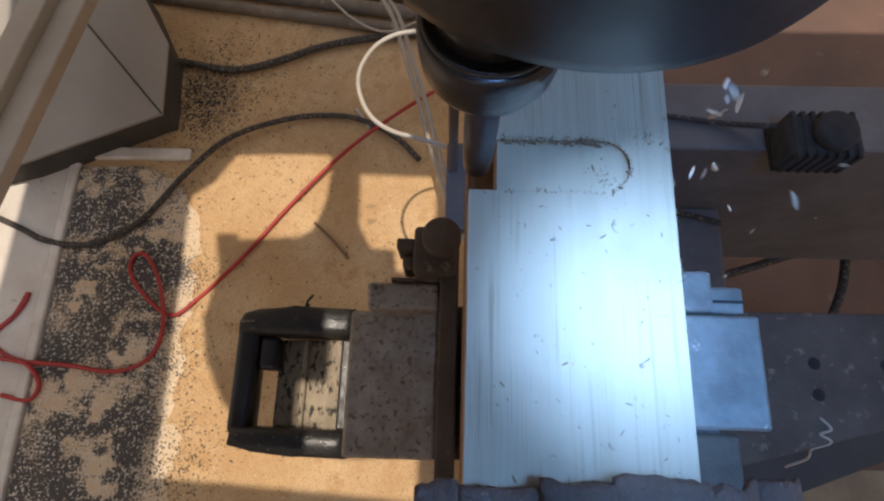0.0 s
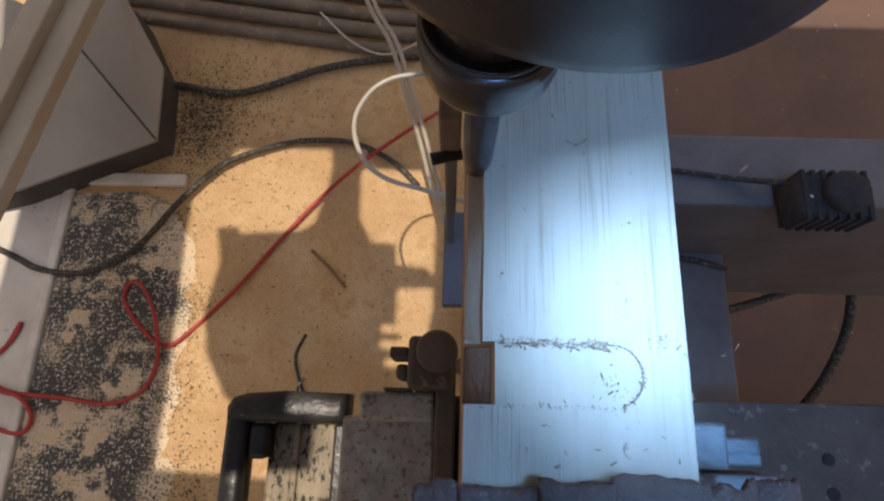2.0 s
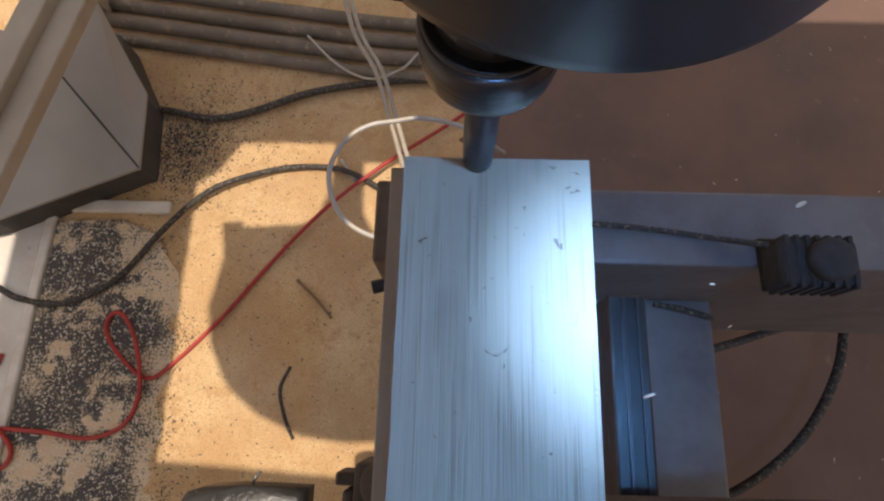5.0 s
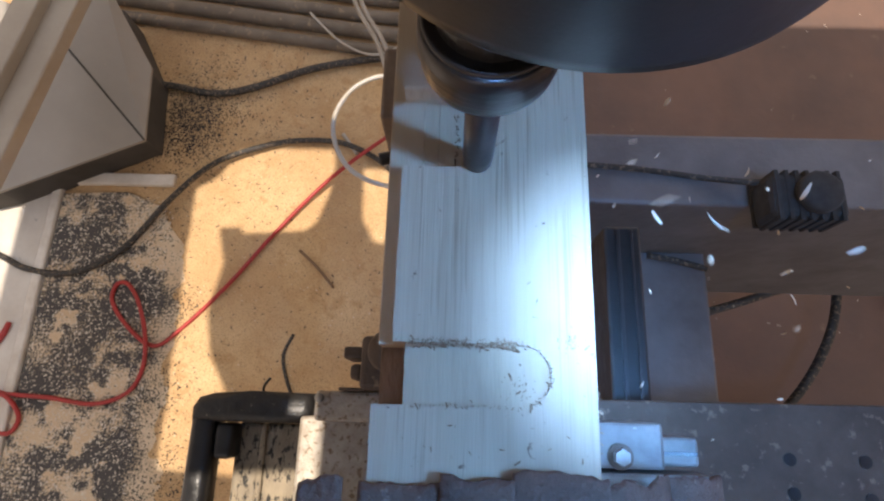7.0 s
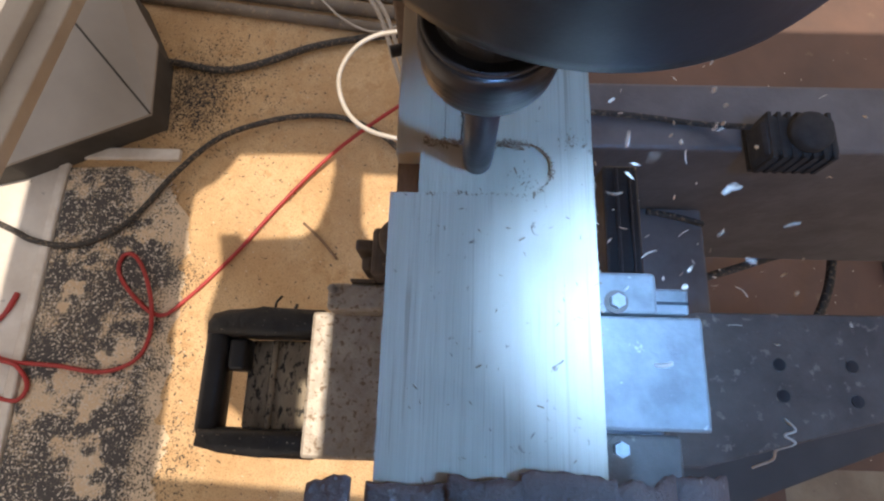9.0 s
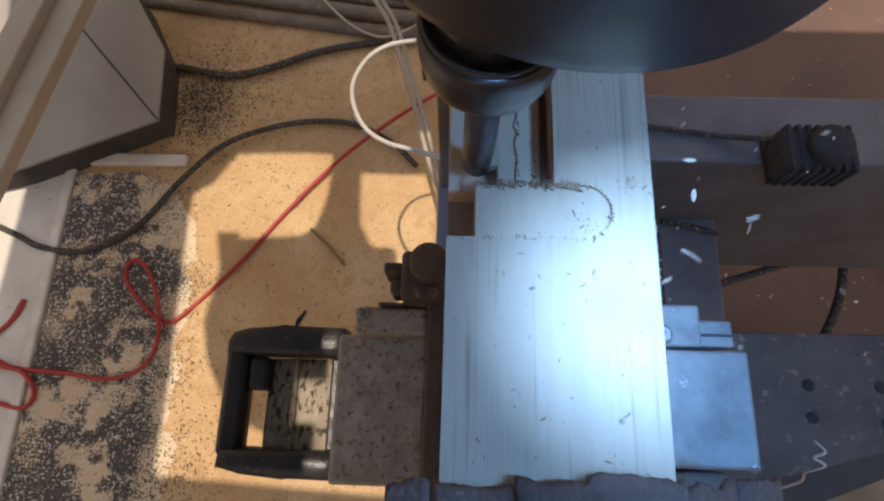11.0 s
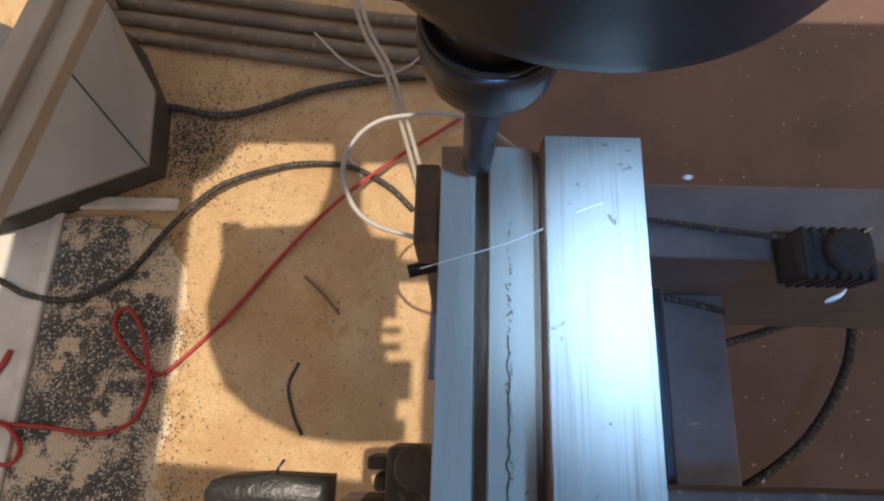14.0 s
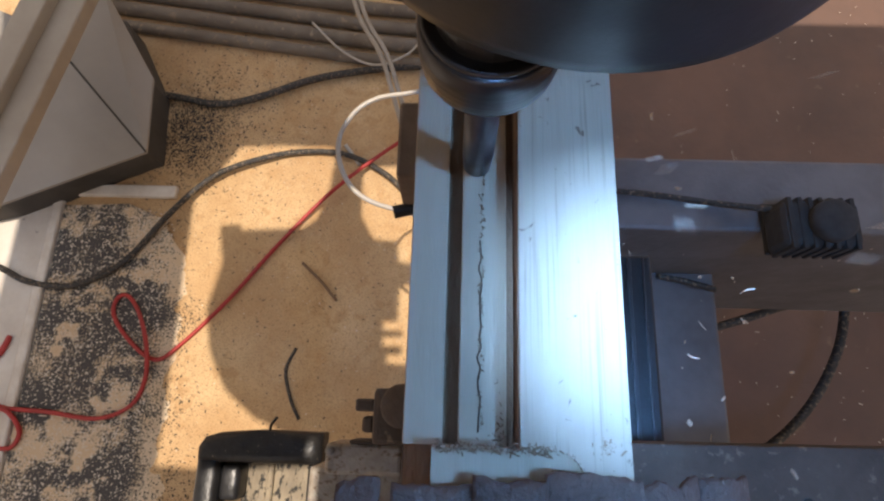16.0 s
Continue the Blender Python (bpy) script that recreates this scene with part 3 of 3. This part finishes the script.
    edge = [(-.735 - 0.02 * noise.noise(Vector((y * 9, 0, 3))) - 0.012 * noise.noise(Vector((y * 40, 0, 1))) - max(0, y - .48) * 0.75, y) for y in (-0.75 + 0.02 * k for k in range(72))]
    part("mat", prism([(-1.185, -0.75)] + edge + [(-.99, .715), (-1.19, .705)], 0.0, 0.0135, 0.003), MAT_RUBBER, m)
    tagged(part("floor_slab", block(-2.4, -1.224, -1.2, 0.95, 0, 0.016, 0.003), PALE), "pale dusty floor slab beside the mat", "floor slab", kind="structure")
    tagged(part("floor_strip", block(-1.222, -1.192, -0.75, 0.735, 0, 0.024, 0.006), STRIP), "pale plastic edging strip by the mat", "edging strip")
    tagged(part("floor_strip", block(-1.19, -0.845, 0.735, 0.775, 0, 0.022, 0.006), STRIP), "pale plastic edging strip by the mat", "edging strip")
    # grey cover and frame
    c = thing("metal_cover", "light grey sheet-metal cover standing on the floor", "metal cover")
    low_corner, fold = (-.895, .8345, .13), (-1.18, 1.15, .27)
    for name, rim in (("front_panel", [(-1.50, .60, .13), (-1.31, .65, .13), low_corner, fold, (-1.6, 1.3, .34)]),
                      ("back_panel", [low_corner, (-.915, 1.08, .135), (-1.05, 1.32, .25), fold])):
        bm = bmesh.new()
        a, b = [bm.verts.new(v) for v in rim], [bm.verts.new((v[0], v[1], v[2] - 0.010)) for v in rim]
        bm.faces.new(a)
        bm.faces.new(b[::-1])
        for k in range(len(rim)):
            q = (k + 1) % len(rim)
            bm.faces.new((b[k], b[q], a[q], a[k]))
        part(name, bm, PANEL, c)
    part("seam", tube([(*low_corner[:2], .1305), (-1.0375, .992, .2005), (*fold[:2], .2705)], 0.0028, 6, 3), SHADE_BLACK, c, "dark folded seam between the panels")
    part("screw_head", lathe([(0.004, 0), (0.004, 0.003)], 10, (-1.035, .875, .152)), SHADE_BLACK, c)
    part("plinth", prism([(-1.49, .615), (-1.305, .665), (-.905, .847), (-.925, 1.075), (-1.05, 1.30), (-1.58, 1.28)], 0, 0.118), SHADE_BLACK, c, "side panels of the cover, their shade painted dark")
    f = thing("sloping_frame", "beige steel frame channel beside the cover", "frame beam")
    for name, off, w, zz in (("channel", 0.0, 0.035, 0.42), ("flange", -0.068, 0.034, 0.45)):
        bm = block(-w, w, -0.75, 0.75, -0.02, 0.02, 0.005)
        bmesh.ops.transform(bm, matrix=pose(-1.03 + off, 0.80, zz, 0, 0, -11), verts=bm.verts[:])
        part(name, bm, BEIGE, f)
    part("post", block(-1.22, -1.17, 1.45, 1.52, 0, 0.49, 0.004), BEIGE, f)


# ---- the moving head ----
AX = (0.009, 0.105)


def build_head():
    h = thing("spindle_head", "dark router spindle with collet nut and milling bit", "milling spindle")
    h.matrix_world = pose(AX[0], AX[1], 0)
    part("bit", lathe([(0.003, 1.3745), (0.0060, 1.376), (0.0066, 1.388), (0.0066, 1.4545)], 28), CARBIDE, h, "dark steel milling bit", True)
    part("collet_nut", lathe([(0.0120, 1.4508), (0.0182, 1.4510), (0.0200, 1.4520), (0.0209, 1.4545), (0.0214, 1.4590), (0.0216, 1.4640), (0.0214, 1.4700), (0.0206, 1.4715)], 72), NUT, h, "dark polished collet nut", True)
    part("nut_ring", lathe([(0.0196, 1.4716), (0.0204, 1.4722), (0.0204, 1.4734), (0.0190, 1.4737)], 64), NUT, h, "shiny ring above the nut", True)
    part("spindle_nose", lathe([(0.0165, 1.4738), (0.0165, 1.4840)], 40), BLACK, h)
    part("housing", lathe([(0.062, 1.4832), (0.070, 1.4838), (0.0750, 1.4870), (0.0765, 1.4925), (0.0765, 1.78)], 72, (0.0265, 0.047, 0)), HOUSING, h, "big rounded dark spindle housing", True)
    part("housing_shoulder", lathe([(0.048, 1.4842), (0.054, 1.4848), (0.0575, 1.4880), (0.0585, 1.4930), (0.0585, 1.75)], 56, (-0.014, 0.047, 0)), HOUSING, h, "dark shoulder of the spindle housing", True)
    aim = Vector((0.069, -0.062, 1.381))
    # The second light is an unseen fill, added to brighten post and bed.
    for lamp_at, at, deep, wide, glass, name, lab in ((Vector((0.015, -0.085, 1.700)), aim, 0.078, 0.010, LED, "torch", "black torch tube"),
                                                (Vector((0.320, -0.150, 1.760)), Vector((0.26, 0.06, 0.90)), 0.004, 0.032, LED_FILL, "flood", "black bezel of the added fill light")):
        m = look(lamp_at, at)
        bm = bmesh.new()
        n = 24
        rr = [[bm.verts.new((r * math.cos(2 * math.pi * k / n), r * math.sin(2 * math.pi * k / n), z)) for k in range(n)]
              for r, z in ((1.18 * wide, -deep), (1.45 * wide, -deep), (1.45 * wide, 0.02), (1.18 * wide, 0.02), (1.18 * wide, -deep))]
        for a, b in zip(rr, rr[1:]):
            for k in range(n):
                bm.faces.new((a[k], a[(k + 1) % n], b[(k + 1) % n], b[k]))
        bmesh.ops.transform(bm, matrix=m, verts=bm.verts[:])
        shell = part(name + "_tube", bm, BLACK, h, lab)
        bm = lathe([(wide, 0.0), (wide, 0.0015)], 24)
        bmesh.ops.transform(bm, matrix=m, verts=bm.verts[:])
        part(name + "_led", bm, glass, shell, "cold white light-emitting disc")
    return h


def build_skirt():
    s = thing("dust_skirt", "grimy brown dust skirt flaps trailing on the wood", "dust skirt")
    rng = random.Random(9)
    # start, width, height of the lying edge, droop to the right
    for x, w, top, droop, back in ((0.0035, 0.030, 1.3856, 0.0, 0.003), (0.0330, 0.027, 1.3866, 0.0, 0.0), (0.0595, 0.0345, 1.3858, 0.0, -0.002), (0.0935, 0.035, 1.3800, 0.030, 0.001),
                                   (0.1280, 0.036, 1.3500, 0.030, 0.003), (-0.0105, 0.0135, 1.4170, 0.0, -0.001)):
        bm = bmesh.new()
        nx, ny = int(w / 0.0018), 18
        rows = []
        for j in range(ny + 1):
            v = j / ny
            row = []
            for i in range(nx + 1):
                u = i / nx
                px = x + w * u
                edge = -0.0228 - back + 0.0030 * noise.noise(Vector((px * 120, 1.7, 0))) + 0.0012 * noise.noise(Vector((px * 420, 3.1, 0)))
                py = -0.075 + (edge + 0.075) * v
                pz = top - droop * u * u + 0.0013 * math.sqrt(max(0.0, 1 - v ** 8)) + 0.0009 * noise.noise(Vector((px * 150, py * 150, 0.5)))
                row.append(bm.verts.new((px, py, pz)))
            rows.append(row)
        for a, b in zip(rows, rows[1:]):
            for i in range(nx):
                bm.faces.new((a[i], a[i + 1], b[i + 1], b[i]))
        rim = [rows[0][i] for i in range(nx + 1)] + [r[-1] for r in rows[1:]] + rows[-1][-2::-1] + [r[0] for r in rows[-2:0:-1]]
        low = [bm.verts.new((v.co.x, v.co.y, v.co.z - 0.0035)) for v in rim]
        for i in range(len(rim)):
            k = (i + 1) % len(rim)
            bm.faces.new((rim[i], rim[k], low[k], low[i]))
        bm.faces.new(low)
        part("flap", bm, BRISTLE, s, smooth=True)
    part("flap_holder", block(-0.012, 0.166, -0.090, -0.074, 1.386, 1.43, 0.003), BLACK, s)
    return s


def from_floor(x, y, z):
    """Where at height z the overhead lamp's ray to a floor point passes, for the carriage at its far end."""
    k = z / LAMP[2]
    y += 0.163
    return (x + (LAMP[0] - x) * k, y + (LAMP[1] - y) * k - 0.163)


def build_carriage():
    # Plates out of view, cut to cast the shadows that travel over the floor.
    g = thing("shade_carriage", "unseen plates added above the cutting head to shade the floor", "machine gantry")
    z = 1.86
    F = lambda pts: [from_floor(x, y, z) for x, y in pts]
    part("left_beam", prism(F([(-1.35, -0.9), (-0.80, -0.9), (-.80, .05), (-.825, .66), (-.76, .70), (-.70, .80), (-.70, 1.5), (-1.35, 1.5)]), z, z + 0.02), IRON, g)
    part("far_beam", prism(F([(-.70, .80), (-.40, .805), (-.39, .74), (-.06, .74), (-.06, 2.5), (-.70, 2.5)]), z + 0.0, z + 0.02), IRON, g)
    part("near_beam", prism(F([(-.80, -.9), (-.06, -.9), (-.06, -.20), (-.25, -.19), (-.60, -.17), (-.80, -.16)]), z, z + 0.02), IRON, g)
    part("right_plate", prism(F([(-.085, -.9), (1.5, -.9), (1.5, 1.3), (-.06, 1.3), (-.06, .3), (-.085, .15)]), z, z + 0.02), IRON, g)
    blob = [(-.725, .53), (-.66, .535), (-.655, .515), (-.47, .53), (-.43, .56), (-.40, .66), (-.395, .74), (-.30, .74), (-.292, .573), (-.252, .501), (-.179, .496), (-.171, .432), (-.085, .425), (-.06, .40), (-.06, .362), (-.165, .357), (-.165, .25),
            (-.205, .25), (-.205, .225), (-.15, .225), (-.15, .205), (-.205, .205), (-.205, .18), (-.15, .18), (-.15, .155), (-.19, .155), (-.19, .13), (-.115, .13), (-.115, .02),
            (-.15, .02), (-.15, -.03), (-.125, -.03), (-.125, -.09), (-.30, -.10), (-.42, -.085), (-.55, -.03), (-.64, .04), (-.70, .15), (-.725, .27), (-.70, .42)]
    part("column", lathe([(0.06, 1.781), (0.06, z - 0.03)], 32, (AX[0] + 0.0265, AX[1] + 0.047, 0)), IRON, g)
    part("motor_plate", prism(F(blob), z - 0.03, z - 0.01), IRON, g)
    # Uprights added out of view so that the plates stand on the floor.
    for x in (-1.12, 1.12):
        part("upright", block(x - 0.05, x + 0.05, -0.70, -0.58, 0.03, z - 0.0005, 0.006), IRON, g, "unseen upright added under the shading plates")
        part("foot", block(x - 0.08, x + 0.08, -0.76, -0.52, 0.024, 0.0295, 0.001), IRON, g)
    return g


# ---- chips on the floor ----
def build_chips():
    rng = random.Random(12)
    verts, faces = [], []

    def flake(x, y, z, s):
        a, t = rng.uniform(0, 6.28), rng.uniform(-0.4, 0.4)
        l, w, h = s * rng.uniform(0.8, 2.0), s * rng.uniform(0.35, 0.8), s * 0.18
        ca, sa = math.cos(a), math.sin(a)
        o = len(verts)
        for k in range(8):
            u, v, q = (l if k & 1 else -l), (w if k & 2 else -w), (h if k & 4 else -h)
            verts.append((x + u * ca - v * sa, y + u * sa + v * ca, z + q + u * t * 0.5))
        for f in ((0, 2, 3, 1), (4, 5, 7, 6), (0, 1, 5, 4), (2, 6, 7, 3), (0, 4, 6, 2), (1, 3, 7, 5)):
            faces.append(tuple(o + i for i in f))

    def ground(x, y):
        z = SURFACE["sawdust"].ray_cast(Vector((x, y, 1)), Vector((0, 0, -1)))[0]
        return max(z.z if z else 0.0, 0.0135 if -1.19 < x < -0.75 and y < 0.7 else 0.0)

    def scatter(name, mat, spots, label, category):
        for x, y, s in spots:
            flake(x, y, ground(x, y) + 0.0006, s)
        me = bpy.data.meshes.new(name)
        me.from_pydata(verts, [], faces)
        me.materials.append(mat)
        tagged(new(name, me), label, category, kind="stuff")
        verts.clear()
        faces.clear()

    spots = [(rng.uniform(-1.19, -0.83), rng.uniform(-0.4, 0.70), rng.uniform(0.0008, 0.0026)) for k in range(4200)]
    spots += [(rng.uniform(-0.80, 0.05), rng.uniform(-0.4, 1.2), rng.uniform(0.0006, 0.0015)) for k in range(500)]
    scatter("floor_chips", PALE_CHIP, spots, "small pale wood chips strewn over mat and floor", "wood chips")
    # grit blown off the mat: centre, spread, count
    spots = []
    for x, y, r, n in ((-0.83, 0.96, 0.065, 2600), (-0.72, 1.05, 0.12, 900), (-0.76, 0.36, 0.035, 260), (-0.79, 0.10, 0.05, 420), (-0.72, -0.14, 0.06, 420), (-0.80, -0.20, 0.05, 380), (-0.87, 0.56, 0.05, 260), (-0.45, 0.25, 0.20, 220), (-0.60, 0.85, 0.20, 260)):
        spots += [(min(0.03, rng.gauss(x, r)), rng.gauss(y, r * 1.2), rng.uniform(0.0008, 0.0024)) for k in range(n)]
    scatter("dark_grit", SOOT, spots, "dark grit scattered over the sawdust", "grit")


# ---- what the cutter takes off ----
def build_waste():
    """Slices of the post that the two seen passes mill away, each with the moment at which the cutter reaches it."""
    made = []
    n = 18
    for name, xa, xb, za, zb, mat, t0, t1 in (("milled_slice", X1, X4, LOW, TOP, WOOD, 5.1, 9.0), ("groove_slice", X2, X3, LOW - 0.007, LOW, WOOD_CUT, 10.4, 14.45)):
        for k in range(n):
            y0, y1 = YN1 + (YE - YN1) * k / n, YN1 + (YE - YN1) * (k + 1) / n
            ob = part(name, block(xa, xb, y0, y1, za, zb), mat)
            tagged(ob, "slice of pale wood milled off the post", "wood slice", "slices milled off the post")
            best = min((abs(AX[1] + ty * H - (y0 + y1) / 2), t) for t, ty in fine_travel(t0, t1))
            made.append((ob, best[1], k))
    return made


def fine_travel(t0, t1):
    out = []
    for (ta, _, ya), (tb, _, yb) in zip(TRAVEL, TRAVEL[1:]):
        for k in range(10):
            t = ta + (tb - ta) * k / 10
            if t0 <= t <= t1:
                out.append((t, ya + (yb - ya) * k / 10))
    return out


def place_at(t):
    for (ta, xa, ya), (tb, xb, yb) in zip(TRAVEL, TRAVEL[1:]):
        if ta <= t <= tb:
            k = (t - ta) / (tb - ta)
            return AX[0] + H * (xa + (xb - xa) * k), AX[1] + H * (ya + (yb - ya) * k)
    return AX[0] + H * TRAVEL[-1][1], AX[1] + H * TRAVEL[-1][2]


SLIVER = (0.036, 0.238)
# seconds and how thickly the chips fly then
SPRAY = [(0, 10), (0.2, 50), (0.45, 120), (0.7, 40), (1.2, 8), (2.2, 8), (3, 5), (4, 4), (5.2, 5), (6.3, 14), (7, 46), (8, 34), (8.5, 60), (9, 105), (9.4, 16), (10.4, 5), (11.3, 44), (12, 30),
         (13.3, 22), (14, 9), (15, 10), (15.5, 40), (15.9, 95), (16, 100)]


def build_sprays(name, count, seed, longest, widest, label):
    rng = random.Random(seed)
    shapes = []
    for k in range(16):
        l, w = rng.uniform(0.4, 1) * longest, rng.uniform(0.5, 1) * widest
        bm = bmesh.new()
        n = 5
        rings = []
        for i in range(n):
            u = 2 * i / (n - 1) - 1
            ww = w * (1 - 0.6 * u * u)
            z = 30 * l * l * u * u * rng.uniform(0.5, 1.2)
            rings.append([bm.verts.new((l * u, a * ww, z + b)) for a, b in ((-1, 0), (1, 0), (1, 0.0004), (-1, 0.0004))])
        for a, b in zip(rings, rings[1:]):
            for q in range(4):
                bm.faces.new((a[q], a[(q + 1) % 4], b[(q + 1) % 4], b[q]))
        bm.faces.new(rings[0])
        bm.faces.new(rings[-1])
        me = bpy.data.meshes.new(name)
        bm.to_mesh(me)
        bm.free()
        me.materials.append(CHIP)
        shapes.append(me)
    times = np.arange(-0.2, 16.2, 0.02)
    dens = np.interp(times, [a for a, _ in SPRAY], [b for _, b in SPRAY])
    acc = np.cumsum(dens) / dens.sum()
    made = []
    for k in range(count):
        t0 = float(np.interp((k + rng.random()) / count, acc, times)) - 0.22
        ob = new(name, rng.choice(shapes))
        tagged(ob, label, "wood chip", name + "s flying off the cutter")
        v = Vector((rng.uniform(0.05, 1.05), rng.uniform(-0.40, 0.75), rng.uniform(-1.7, -0.25)))
        made.append((ob, t0, v, [rng.uniform(-180, 180) for _ in range(3)], [rng.uniform(-75, 75) for _ in range(3)]))
    return made


build_floor()
build_post()
build_console()
build_bracket()
build_clamp()
build_beds()
build_floor_things()
head = build_head()
skirt = build_skirt()
carriage = build_carriage()
build_chips()
waste = build_waste()
sprays = build_sprays("wood_chip", 298, 31, 0.0036, 0.0013, "pale wood chip flung off by the cutter")
sprays += build_sprays("wood_splinter", 298, 57, 0.0068, 0.0011, "thin pale wood splinter flung off by the cutter")
sprays += build_sprays("wood_fleck", 298, 83, 0.0024, 0.0013, "small bright wood fleck flung off by the cutter")
sliver = hose("wood_sliver", [(-0.038, -0.011, 0), (0.002, 0.002, 0.001), (0.026, 0.012, 0.009), (0.038, 0.016, 0.0125)], 0.0004, PALE_CHIP, "thin pale sliver thrown across the milled beds", "wood sliver")


def motions():
    walk(head, [(t, pose(AX[0] + x * H, AX[1] + y * H, 0)) for t, x, y in TRAVEL])
    walk(carriage, [(t, pose(x * H, y * H, 0)) for t, x, y in TRAVEL])
    # the flaps hang back once the carriage has run past the notch
    walk(skirt, [(t, pose(0, y * H - 0.030 * min(1, max(0, (y - 0.088) / 0.012)), 0)) for t, x, y in TRAVEL])
    x, y = SLIVER
    walk(sliver, [(0, pose(0.30, 1.9, 0.004)), (13.6, pose(0.30, 1.9, 0.004)), (13.8, pose(0.10, 0.36, 1.40, 0, 0, 40)), (13.95, pose(x, y, 1.3712)), (15.1, pose(x, y, 1.3712)),
                  (15.35, pose(0.20, 0.40, 1.43, 20, 0, 60)), (15.7, pose(0.7, 0.8, 0.6, 40, 20, 90)), (16, pose(0.9, 0.9, 0.004, 0, 0, 90))])
    for ob, t, k in waste:
        far = pose(0.02 * (k % 5), 2.0 + 0.015 * k, -1.352)
        rows = [(0, pose(0, 0, 0)), (t - 0.06, pose(0, 0, 0)), (t + 0.08, pose(0, 0.06, 0.014)), (t + 0.3, pose(0, 0.5, 0.05)), (t + 0.9, far)]
        walk(ob, rows + ([(16, far)] if t + 0.9 < 15.9 else []))
    for ob, t0, v, turn, spin in sprays:
        x, y = place_at(min(16, max(0, t0)))
        at = Vector((min(0.085, max(0.012, x)), min(0.28, y), 1.34))
        rows = []
        v = Vector((v.x, v.y - 4.0 * max(0.0, at.y - 0.12), v.z))
        over = Vector((0.105 + 0.02 * v.x, at.y + 0.04 * v.y, 1.385))
        rows.append((t0, pose(at.x, at.y, at.z, *turn)))
        for s in (0.06, 0.2, 0.36, 0.55):
            p = over + v * (s - 0.06) + Vector((0, 0, -0.5 * (s - 0.06) ** 2))
            rows.append((t0 + s, pose(p.x, p.y, p.z, *[a + b * s * 2 for a, b in zip(turn, spin)])))
        end = pose(0.55 + 2.0 * v.x, at.y + v.y * 2.2, 0.004, 0, 0, turn[2])
        rows = [r for r in rows if 0 <= r[0] <= 16]
        if t0 > 0.05:
            rows = [(0, pose(at.x, at.y, at.z, *turn))] + rows
        if t0 + 0.95 < 15.95:
            rows += [(t0 + 0.95, end), (16, end)]
        walk(ob, rows)


motions()
